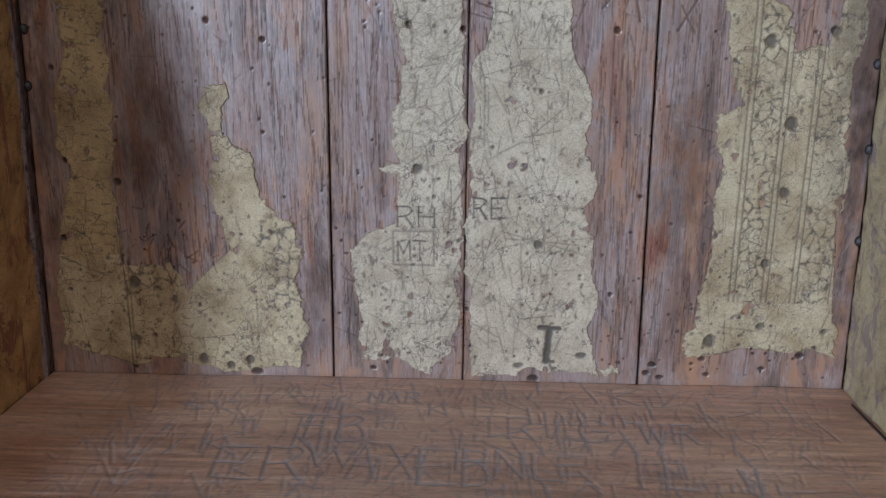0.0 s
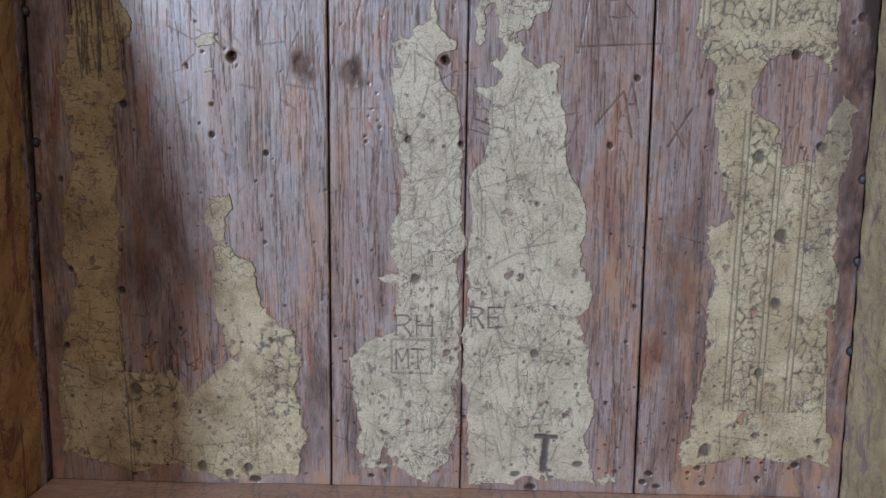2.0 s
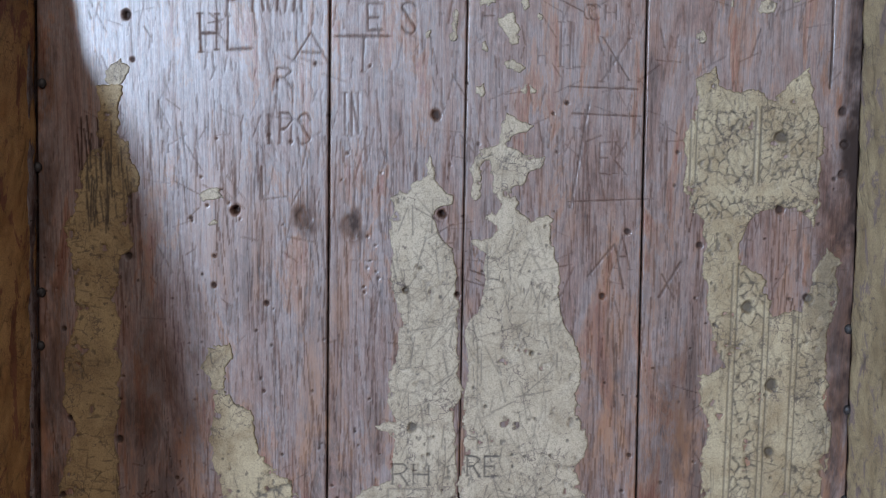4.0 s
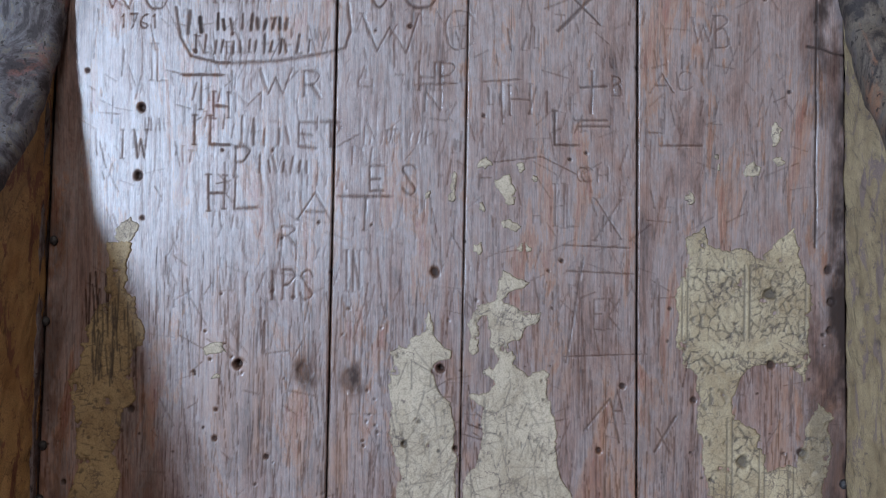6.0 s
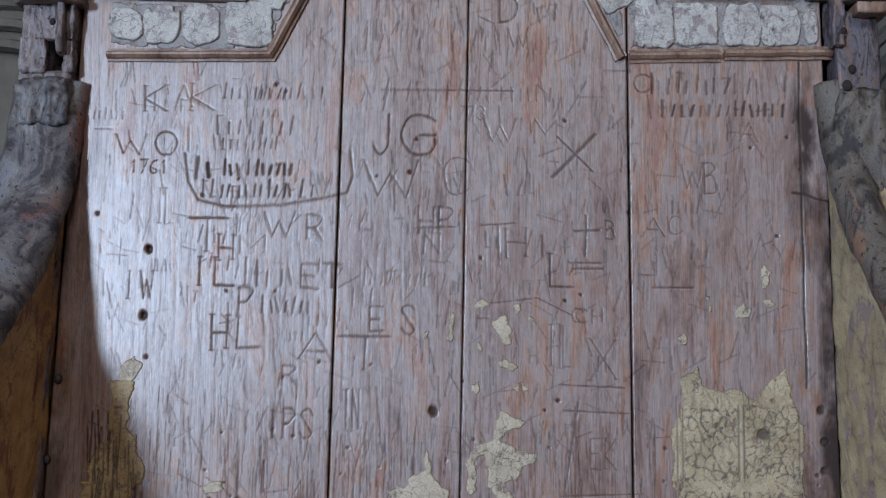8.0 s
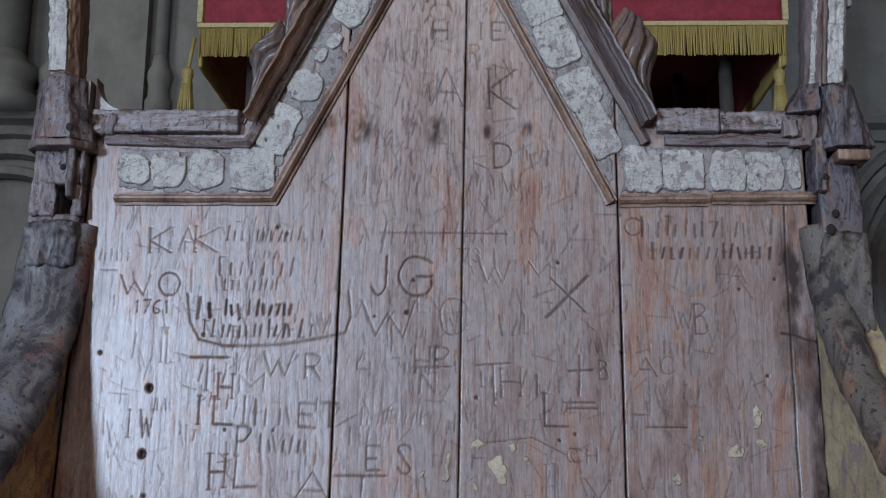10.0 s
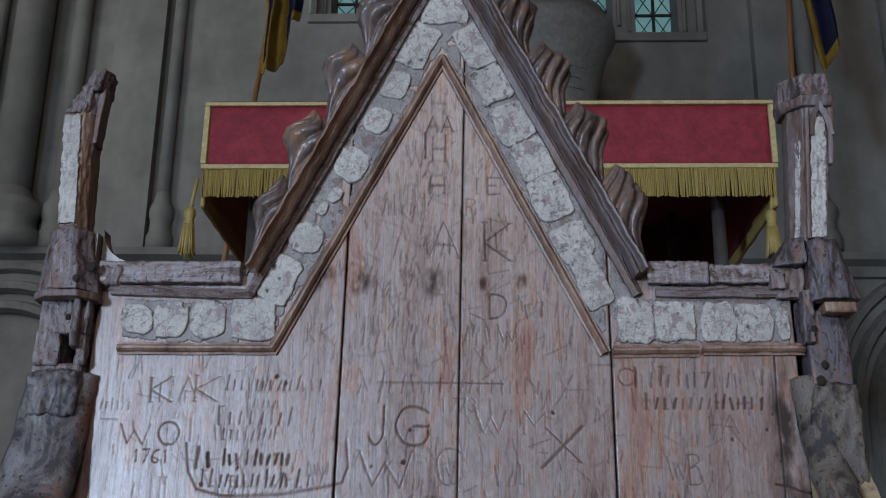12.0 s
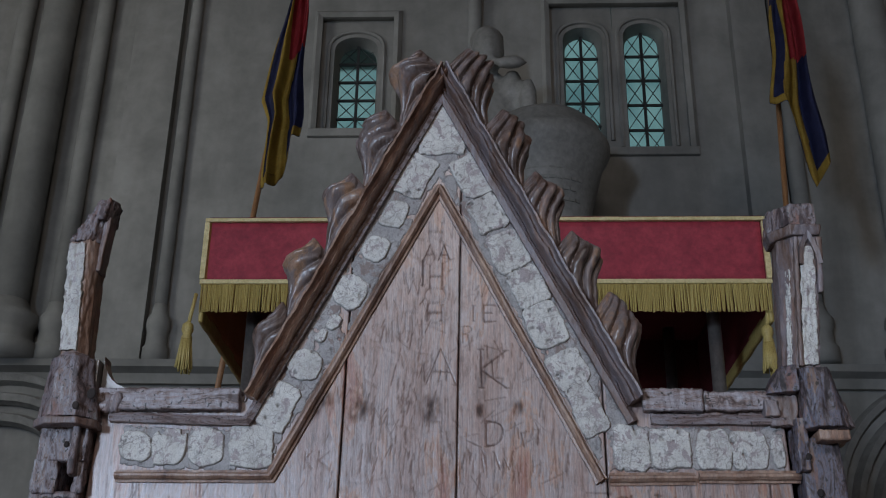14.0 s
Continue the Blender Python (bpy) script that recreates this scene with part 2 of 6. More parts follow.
STEEL = mottled("dull_metal_pole", [(0.3, (0.16, 0.14, 0.13)), (0.7, (0.26, 0.23, 0.21))], 8.0, 0.4, 80.0, 0.001, 0.6)
LEAD = mottled("black_window_lead", [(0.3, (0.012, 0.014, 0.015)), (0.7, (0.03, 0.033, 0.034))], 20.0, 0.6)
IRON = mottled("dark_iron", [(0.3, (0.012, 0.011, 0.012)), (0.7, (0.05, 0.045, 0.045))], 200.0, 0.5, 600.0, 0.001)
# near-black colour that stands in for the shade in gaps and holes
SHADOW_GAP = mottled("gap_shade", [(0.3, (0.012, 0.008, 0.007)), (0.7, (0.03, 0.02, 0.016))], 30.0, 0.9)
NAVY = mottled("navy_flag_cloth", [(0.3, (0.012, 0.016, 0.06)), (0.7, (0.03, 0.035, 0.11))], 12.0, 0.8)
YELLOW = mottled("golden_flag_cloth", [(0.3, (0.36, 0.22, 0.03)), (0.7, (0.52, 0.34, 0.06))], 12.0, 0.8)
RED = mottled("red_flag_cloth", [(0.3, (0.34, 0.02, 0.025)), (0.7, (0.48, 0.04, 0.05))], 12.0, 0.8)
FLOOR = mottled("worn_floor_stone", [(0.3, (0.16, 0.15, 0.135)), (0.7, (0.30, 0.28, 0.25))], 1.5, 0.7, 22.0)
m, n, l, b = shader("leaded_glass")
b.inputs["Base Color"].default_value = (0.42, 0.62, 0.62, 1)
b.inputs["Roughness"].default_value = 0.12
b.inputs["Transmission Weight"].default_value = 1.0
l.new(noise_at(n, l, (14, 14, 14), 3, 0.5), n.new("ShaderNodeBump").inputs["Height"])
PANE = m
m, n, l, b = shader("daylight_outside")
b.inputs["Base Color"].default_value = (0, 0, 0, 1)
l.new(ramp(n, l, noise_at(n, l, (3, 3, 3), 3, 0.5), [(0.35, (0.16, 0.30, 0.33)), (0.65, (0.30, 0.48, 0.50))]), b.inputs["Emission Color"])
b.inputs["Emission Strength"].default_value = 0.8
OUTSIDE = m


# ---- mesh helpers ----
def part(name, bm, material, parent, label="", smooth=False):
    mesh = bpy.data.meshes.new(name)
    bmesh.ops.recalc_face_normals(bm, faces=bm.faces)
    bm.to_mesh(mesh)
    bm.free()
    return link(name, mesh, material, parent, label, smooth)


def link(name, mesh, material, parent, label="", smooth=False):
    mesh.materials.append(material)
    if smooth:
        mesh.polygons.foreach_set("use_smooth", [True] * len(mesh.polygons))
    ob = new(name, mesh)
    ob.parent = parent
    if label:
        tagged(ob, label)
    return ob


def thing(name, label, category, group="", kind=""):
    return tagged(new(name), label, category, group, kind)


def box(bm, x0, x1, y0, y1, z0, z1, bevel=0.0):
    made = bmesh.ops.create_cube(bm, size=1.0, matrix=Matrix.LocRotScale(((x0 + x1) / 2, (y0 + y1) / 2, (z0 + z1) / 2), None, (abs(x1 - x0), abs(y1 - y0), abs(z1 - z0))))
    if bevel:
        edges = {e for v in made["verts"] for e in v.link_edges}
        bmesh.ops.bevel(bm, geom=list(edges), offset=bevel, segments=2, affect="EDGES", profile=0.6)
    return bm


def worn(bm, amp, scale, seed=0.0, cell=0.008):
    """Cuts long edges down to about one cell and wears the surface unevenly."""
    for _ in range(6):
        long = [e for e in bm.edges if e.calc_length() > cell * 1.6]
        if not long:
            break
        bmesh.ops.subdivide_edges(bm, edges=long, cuts=1, use_grid_fill=True)
    bm.normal_update()
    shift = Vector((seed, seed * 2.3, -seed))
    for v in bm.verts:
        p = v.co * scale + shift
        g = Vector((p.x * 3.1, p.y * 3.1, p.z * 0.6))
        v.co += v.normal * amp * (0.55 * noise.noise(p) + 0.8 * noise.noise(g) + 0.8 * noise.noise(g * 2.3) + 0.55 * noise.noise(g * 6.1) - 0.9 * max(0.0, noise.noise(p * 5.3) - 0.28) - 1.6 * max(0.0, noise.noise(p * 1.7) - 0.30))
    return bm


def block(name, bounds, material, parent, amp=0.002, scale=40.0, cell=0.008, bevel=0.003, seed=0.0, label="", taper=None):
    bm = box(bmesh.new(), *bounds, bevel)
    if taper:
        taper(bm)
    worn(bm, amp, scale, seed, cell * (1.0 if cell > 0.0055 else 0.36))
    return part(name, bm, material, parent, label, True)


def prism(name, lower, upper, z0, z1, material, parent, amp=0.0015, scale=50.0, cell=0.0016, seed=0.0, label="", bevel=0.0012):
    """A worn block whose outline seen from above changes from lower to upper."""
    bm = bmesh.new()
    low = [bm.verts.new((x, y, z0)) for x, y in lower]
    high = [bm.verts.new((x, y, z1)) for x, y in upper]
    bm.faces.new(low)
    bm.faces.new(high)
    for i in range(len(low)):
        j = (i + 1) % len(low)
        bm.faces.new((low[i], low[j], high[j], high[i]))
    bmesh.ops.recalc_face_normals(bm, faces=bm.faces)
    if bevel:
        bmesh.ops.bevel(bm, geom=bm.edges[:], offset=bevel, segments=2, affect="EDGES", profile=0.6)
    worn(bm, amp, scale, seed, cell)
    return part(name, bm, material, parent, label, True)


def sweep(path, profile, up=Vector((0, -1, 0)), close=True, step=0.006, amp=0.0, scale=50.0):
    """A profile of (across, proud) pairs carried along a path of points; across is measured to the path's left as seen from the front."""
    pts = [Vector(p) for p in path]
    fine = [pts[0]]
    for a, b2 in zip(pts, pts[1:]):
        k = max(1, int((b2 - a).length / step))
        fine += [a.lerp(b2, (i + 1) / k) for i in range(k)]
    bm = bmesh.new()
    rings = []
    for i, p in enumerate(fine):
        ahead = (fine[min(i + 1, len(fine) - 1)] - p)
        back = (p - fine[max(i - 1, 0)])
        ahead = ahead.normalized() if ahead.length else back.normalized()
        back = back.normalized() if back.length else ahead
        tangent = (ahead + back).normalized()
        stretch = 1 / max(0.5, tangent.dot(ahead))
        side = up.cross(tangent).normalized()
        ring = []
        for a, h in profile:
            co = p + side * a * stretch + up * h
            if amp:
                co += (side + up) * amp * (noise.noise(co * scale) + 0.5 * noise.noise(co * scale * 3))
            ring.append(bm.verts.new(co))
        rings.append(ring)
    m2 = len(profile)
    for r, s in zip(rings, rings[1:]):
        for j in range(m2 if close else m2 - 1):
            bm.faces.new((r[j], r[(j + 1) % m2], s[(j + 1) % m2], s[j]))
    if close:
        bm.faces.new(rings[0])
        bm.faces.new(rings[-1])
    return bm


def rod(bm, a, b2, r0, r1=None, sides=10):
    a, b2 = Vector(a), Vector(b2)
    turn = (b2 - a).to_track_quat("Z", "Y").to_matrix().to_4x4()
    bmesh.ops.create_cone(bm, cap_ends=True, segments=sides, radius1=r0, radius2=r0 if r1 is None else r1, depth=(b2 - a).length, matrix=Matrix.Translation((a + b2) / 2) @ turn)
    return bm


def lathe(bm, profile, centre, sides=40):
    cx, cy = centre
    rings = []
    for r, z in profile:
        rings.append([bm.verts.new((cx + r * math.cos(2 * math.pi * i / sides), cy + r * math.sin(2 * math.pi * i / sides), z)) for i in range(sides)])
    for r, s in zip(rings, rings[1:]):
        for i in range(sides):
            bm.faces.new((r[i], r[(i + 1) % sides], s[(i + 1) % sides], s[i]))
    bm.faces.new(rings[0])
    bm.faces.new(rings[-1])
    return bm


# ---- fields of relief on the chair's boards ----
table = np.random.RandomState(4).rand(256, 256)


def vnoise(x, y, seed=0):
    x, y = x + seed * 17.31, y + seed * 9.17
    xi, yi = np.floor(x).astype(int), np.floor(y).astype(int)
    fx, fy = x - xi, y - yi
    fx, fy = fx * fx * (3 - 2 * fx), fy * fy * (3 - 2 * fy)
    g = lambda i, j: table[(xi + i) % 256, (yi + j) % 256]
    return (g(0, 0) * (1 - fx) + g(1, 0) * fx) * (1 - fy) + (g(0, 1) * (1 - fx) + g(1, 1) * fx) * fy - 0.5


def fbm(x, y, seed=0, octaves=4):
    return sum(vnoise(x * 2 ** i, y * 2 ** i, seed + i) / 1.8 ** i for i in range(octaves))


class Raster:
    """A sheet of depths in metres and of dirt from 0 to 1, over a rectangle."""

    def __init__(self, x0, x1, y0, y1, cell):
        self.x0, self.y0, self.cell = x0, y0, cell
        self.gx = np.arange(x0, x1, cell)
        self.gy = np.arange(y0, y1, cell)
        self.depth = np.zeros((len(self.gy), len(self.gx)))
        self.dirt = np.zeros_like(self.depth)

    def window(self, xa, xb, ya, yb):
        i0, i1 = max(0, int((xa - self.x0) / self.cell)), min(len(self.gx), int((xb - self.x0) / self.cell) + 2)
        j0, j1 = max(0, int((ya - self.y0) / self.cell)), min(len(self.gy), int((yb - self.y0) / self.cell) + 2)
        return slice(j0, j1), slice(i0, i1)

    def stroke(self, a, b2, width, depth, dirt=0.8):
        (ax, ay), (bx, by) = a, b2
        pad = width * 1.6
        w = self.window(min(ax, bx) - pad, max(ax, bx) + pad, min(ay, by) - pad, max(ay, by) + pad)
        X, Y = np.meshgrid(self.gx[w[1]], self.gy[w[0]])
        if not X.size:
            return
        dx, dy = bx - ax, by - ay
        t = np.clip(((X - ax) * dx + (Y - ay) * dy) / (dx * dx + dy * dy + 1e-12), 0, 1)
        dist = np.hypot(X - ax - t * dx, Y - ay - t * dy) * (1 + 0.5 * vnoise(X * 400, Y * 400, 5))
        f = np.clip(1.25 - dist / (width / 2), 0, 1)
        self.depth[w] = np.maximum(self.depth[w], depth * f)
        self.dirt[w] = np.maximum(self.dirt[w], dirt * np.clip(f * 1.6, 0, 1))

    def hole(self, x, y, r, depth, dirt=1.0, tall=1.0):
        w = self.window(x - 2 * r, x + 2 * r, y - 2 * r * tall, y + 2 * r * tall)
        X, Y = np.meshgrid(self.gx[w[1]], self.gy[w[0]])
        dist = np.hypot(X - x, (Y - y) / tall) * (1 + 0.5 * vnoise(X * 220, Y * 220, 3))
        f = np.clip((1.25 - dist / r) * 2.2, 0, 1)
        self.depth[w] = np.maximum(self.depth[w], depth * f)
        self.dirt[w] = np.maximum(self.dirt[w], dirt * f)

    def sample(self, field, X, Y):
        u = np.clip((X - self.x0) / self.cell, 0, field.shape[1] - 1.001)
        v = np.clip((Y - self.y0) / self.cell, 0, field.shape[0] - 1.001)
        i, j = u.astype(int), v.astype(int)
        fu, fv = u - i, v - j
        return (field[j, i] * (1 - fu) + field[j, i + 1] * fu) * (1 - fv) + (field[j + 1, i] * (1 - fu) + field[j + 1, i + 1] * fu) * fv


# Letters as strokes on a sheet 4 wide and 6 high.
LETTERS = {"A": "00 26 40;12 32", "B": "00 06;~06 26 35 24 03;~03 24 32 30 00", "C": "~45 36 16 04 02 10 30 41", "D": "00 06;~06 26 45 42 20 00", "E": "46 06 00 40;03 33",
           "F": "46 06 00;03 33", "G": "~45 36 16 04 02 10 30 41 42;43 23", "H": "00 06;40 46;03 43", "I": "20 26", "J": "~36 32 31 20 10 01", "K": "00 06;46 03 40",
           "L": "06 00 40", "M": "00 06 22 46 40", "N": "00 06 40 46", "O": "~20 10 02 04 16 36 44 42 30 20", "P": "00 06;~06 26 36 45 34 23 03", "R": "00 06;~06 26 36 45 34 23 03;23 40",
           "S": "~45 36 16 05 14 32 41 30 10 01", "T": "20 26;06 46", "U": "~06 02 10 30 42 46", "W": "06 10 24 30 46", "X": "00 46;06 40", "Y": "06 23 46;23 20", "1": "20 26 15", "7": "06 46 10", "3": "~05 16 36 44 23 42 30 10 01",
           "6": "~46 15 02 10 30 41 32 12 03", "+": "20 26;03 43", "=": "02 42;04 44"}


def rounded(pts):
    """Cuts the corners of a line twice, keeping its ends."""
    for _ in range(2):
        out = [pts[0]]
        for a, c in zip(pts, pts[1:]):
            out += [(0.75 * a[0] + 0.25 * c[0], 0.75 * a[1] + 0.25 * c[1]), (0.25 * a[0] + 0.75 * c[0], 0.25 * a[1] + 0.75 * c[1])]
        pts = out + [pts[-1]]
    return pts


def carve(sheet, text, x, y, high, wide, width=0.0026, depth=0.0016, dirt=0.55, jitter=0.04):
    """Cuts a row of letters whose foot is at (x, y), with thick and thin strokes and serifs; wide is the step from letter to letter."""
    for k, ch in enumerate(text):
        for line in LETTERS.get(ch, "").split(";"):
            curved = line.startswith("~")
            pts, ends = [], []
            for p in line.lstrip("~").split():
                jx, jy = random.uniform(-jitter, jitter), random.uniform(-jitter, jitter)
                pts.append((x + k * wide + (int(p[0]) / 4 + jx) * wide * 0.72, y + (int(p[1]) / 6 + jy) * high))
                ends.append(p[1] in "06")
            for a, b2 in zip(rounded(pts) if curved else pts, (rounded(pts) if curved else pts)[1:]):
                rising = (b2[1] - a[1]) * (b2[0] - a[0]) > 0.3 * abs(b2[0] - a[0]) ** 2
                sheet.stroke(a, b2, width * (0.72 if rising else 1.0), depth, dirt * random.uniform(0.8, 1.1))
            if not curved and high > 0.012:
                for q in (0, -1):
                    if ends[q]:
                        (ax, ay), r = pts[q], 0.055 * high + 0.0006
                        sheet.stroke((ax - r, ay), (ax + r, ay), width * 0.6, depth * 0.7, dirt * 0.8)


def cut_letters(rows):
    for text, x, y, high, wide, width, dirt in rows:
        carve(back, text, x, y, high, wide, width * 0.66, 0.0004, min(1.0, dirt * 1.2))


def bars(sheet, x0, x1, y, high, width=0.0018, depth=0.0004, dirt=0.5, gap=0.42):
    """A row of plain bars in place of writing, of uneven height, weight and slant."""
    x = x0
    first = True
    while x < x1:
        h = high * (1.0 if first else random.choice((0.62, 0.66, 0.7, 0.95)) * random.uniform(0.92, 1.08))
        first = False
        lean = random.gauss(0.04, 0.12) * h
        lift = random.uniform(-0.05, 0.05) * high
        w, shade = width * random.uniform(0.7, 1.2), dirt * random.uniform(0.6, 1.05)
        sheet.stroke((x, y + lift), (x + lean, y + lift + h), w, depth, shade)
        if random.random() < 0.4:
            q = y + lift + h * random.choice((0.02, 0.5, 0.98))
            sheet.stroke((x - 0.1 * high, q), (x + high * gap * random.uniform(0.3, 0.7), q + random.uniform(-0.08, 0.08) * high), w * 0.7, depth * 0.7, shade * 0.7)
        x += high * random.uniform(gap * 0.75, gap * 1.5)


def scratches(sheet, x0, x1, y0, y1, count, size, width, depth, dirt, upright=0.6):
    for _ in range(count):
        x, y = random.uniform(x0, x1), random.uniform(y0, y1)
        a = math.pi / 2 + random.gauss(0, 0.05 if upright == 1.0 else 0.2) if random.random() < upright else random.uniform(0, math.pi)
        s = size * random.uniform(0.3, 1.2)
        sheet.stroke((x, y), (x + s * math.cos(a), y + s * math.sin(a)), width * random.uniform(0.6, 1.2), depth * random.uniform(0.5, 1.1), dirt * random.uniform(0.5, 1.1))


back = Raster(-0.37, 0.37, 0.62, 1.92, 0.0007)
checks = Raster(-0.37, 0.37, 0.62, 1.92, 0.0007)
# incised initials, dates and marks; names are plain bars
# left board, names and initials
cut_letters((
    ("K", -0.263, 1.370, 0.024, 0.027, 0.0026, 0.5), ("A", -0.235, 1.374, 0.020, 0.020, 0.0018, 0.35), ("K", -0.221, 1.371, 0.024, 0.030, 0.0022, 0.4), ("W", -0.288, 1.331, 0.019, 0.039, 0.0022, 0.42),
    ("O", -0.252, 1.331, 0.020, 0.027, 0.0030, 0.45), ("1761", -0.274, 1.314, 0.012, 0.009, 0.0020, 0.6), ("T", -0.219, 1.244, 0.030, 0.046, 0.0030, 0.5), ("I", -0.182, 1.258, 0.020, 0.016, 0.0022, 0.42),
    ("W", -0.152, 1.257, 0.022, 0.037, 0.0024, 0.42), ("R", -0.114, 1.255, 0.022, 0.020, 0.0024, 0.45), ("H", -0.192, 1.236, 0.023, 0.018, 0.0030, 0.5), ("M", -0.173, 1.243, 0.016, 0.030, 0.0018, 0.35),
    ("IL", -0.249, 1.269, 0.031, 0.008, 0.0016, 0.36)))
# left board, larger capitals
cut_letters((
    ("I", -0.212, 1.214, 0.025, 0.009, 0.0038, 0.6), ("L", -0.195, 1.213, 0.026, 0.025, 0.0034, 0.55), ("I", -0.171, 1.214, 0.024, 0.010, 0.0032, 0.5), ("ET", -0.118, 1.212, 0.022, 0.020, 0.0028, 0.48),
    ("P", -0.173, 1.188, 0.024, 0.018, 0.0032, 0.5), ("H", -0.196, 1.158, 0.030, 0.019, 0.0032, 0.55), ("L", -0.173, 1.159, 0.028, 0.026, 0.0030, 0.5), ("A", -0.118, 1.149, 0.024, 0.040, 0.0024, 0.45),
    ("IW", -0.277, 1.202, 0.024, 0.016, 0.0022, 0.5), ("IPS", -0.146, 1.081, 0.025, 0.015, 0.0026, 0.5), ("R", -0.133, 1.128, 0.016, 0.017, 0.0022, 0.42)))
# second board
cut_letters((
    ("T", -0.083, 1.142, 0.028, 0.060, 0.0026, 0.5), ("E", -0.057, 1.175, 0.021, 0.017, 0.0026, 0.5), ("S", -0.029, 1.173, 0.025, 0.016, 0.0028, 0.5), ("J", -0.057, 1.332, 0.035, 0.026, 0.0034, 0.62),
    ("G", -0.031, 1.332, 0.036, 0.042, 0.0034, 0.62), ("1773", 0.009, 1.363, 0.012, 0.009, 0.0016, 0.4), ("W", -0.064, 1.294, 0.033, 0.069, 0.0026, 0.42), ("C", 0.007, 1.296, 0.033, 0.031, 0.0022, 0.4),
    ("TEN", -0.026, 1.316, 0.014, 0.012, 0.0014, 0.3), ("HP", -0.015, 1.261, 0.024, 0.018, 0.0024, 0.45), ("N", -0.010, 1.243, 0.018, 0.019, 0.0022, 0.4), ("H", -0.067, 1.258, 0.013, 0.016, 0.0016, 0.38),
    ("IN", -0.079, 1.089, 0.034, 0.008, 0.0022, 0.42)))
# third board
cut_letters((
    ("W", 0.043, 1.343, 0.022, 0.037, 0.0020, 0.36), ("M", 0.087, 1.343, 0.021, 0.027, 0.0020, 0.36), ("B", 0.149, 1.257, 0.016, 0.014, 0.0020, 0.42), ("L", 0.100, 1.216, 0.027, 0.027, 0.0034, 0.6),
    ("T", 0.041, 1.234, 0.036, 0.039, 0.0024, 0.42), ("H", 0.062, 1.241, 0.025, 0.024, 0.0022, 0.42), ("CH", 0.124, 1.184, 0.012, 0.013, 0.0018, 0.4), ("H", 0.083, 1.149, 0.012, 0.011, 0.0016, 0.36),
    ("C", 0.120, 1.184, 0.012, 0.012, 0.0018, 0.4), ("HL", 0.102, 1.145, 0.037, 0.010, 0.0018, 0.36), ("X", 0.136, 1.135, 0.034, 0.030, 0.0024, 0.38), ("EK", 0.135, 1.058, 0.026, 0.013, 0.0020, 0.36),
    ("A", 0.150, 0.979, 0.028, 0.018, 0.0022, 0.4)))
# fourth board
cut_letters((
    ("A", 0.181, 1.260, 0.016, 0.027, 0.0020, 0.42), ("C", 0.204, 1.262, 0.015, 0.016, 0.0018, 0.38), ("W", 0.215, 1.302, 0.022, 0.026, 0.0020, 0.38), ("B", 0.235, 1.298, 0.027, 0.020, 0.0022, 0.42),
    ("H", 0.178, 1.215, 0.022, 0.019, 0.0020, 0.42), ("A", 0.267, 1.345, 0.016, 0.021, 0.0016, 0.35), ("H", 0.256, 1.345, 0.014, 0.016, 0.0016, 0.3), ("C", 0.175, 1.388, 0.016, 0.018, 0.0026, 0.5)))
# gable
cut_letters((
    ("K", -0.118, 1.429, 0.017, 0.010, 0.0018, 0.35), ("K", -0.105, 1.429, 0.017, 0.015, 0.0018, 0.35), ("A", -0.005, 1.512, 0.039, 0.044, 0.0022, 0.45), ("K", 0.050, 1.508, 0.040, 0.034, 0.0030, 0.55),
    ("H", -0.005, 1.579, 0.018, 0.021, 0.0024, 0.5), ("IE", 0.037, 1.578, 0.017, 0.016, 0.0022, 0.45), ("P", 0.032, 1.556, 0.017, 0.013, 0.0018, 0.4), ("D", 0.055, 1.451, 0.024, 0.022, 0.0028, 0.55),
    ("H", 0.000, 1.465, 0.020, 0.017, 0.0022, 0.42), ("M", -0.054, 1.471, 0.018, 0.019, 0.0018, 0.36), ("I", -0.028, 1.471, 0.022, 0.008, 0.0020, 0.4), ("W", 0.063, 1.429, 0.017, 0.025, 0.0020, 0.4),
    ("I", -0.013, 1.616, 0.028, 0.010, 0.0030, 0.62), ("H", -0.002, 1.614, 0.027, 0.017, 0.0024, 0.5)))
# gable
cut_letters((
    ("W", -0.027, 1.607, 0.024, 0.023, 0.0016, 0.36), ("AA", -0.008, 1.646, 0.016, 0.015, 0.0022, 0.5), ("H", -0.004, 1.666, 0.023, 0.019, 0.0020, 0.45), ("O", -0.007, 1.598, 0.016, 0.030, 0.0016, 0.35),
    ("H", -0.003, 1.578, 0.018, 0.018, 0.0022, 0.5), ("UT", -0.034, 1.564, 0.024, 0.011, 0.0016, 0.34), ("S", -0.060, 1.556, 0.018, 0.015, 0.0014, 0.32), ("D", -0.015, 1.525, 0.020, 0.023, 0.0016, 0.34)))
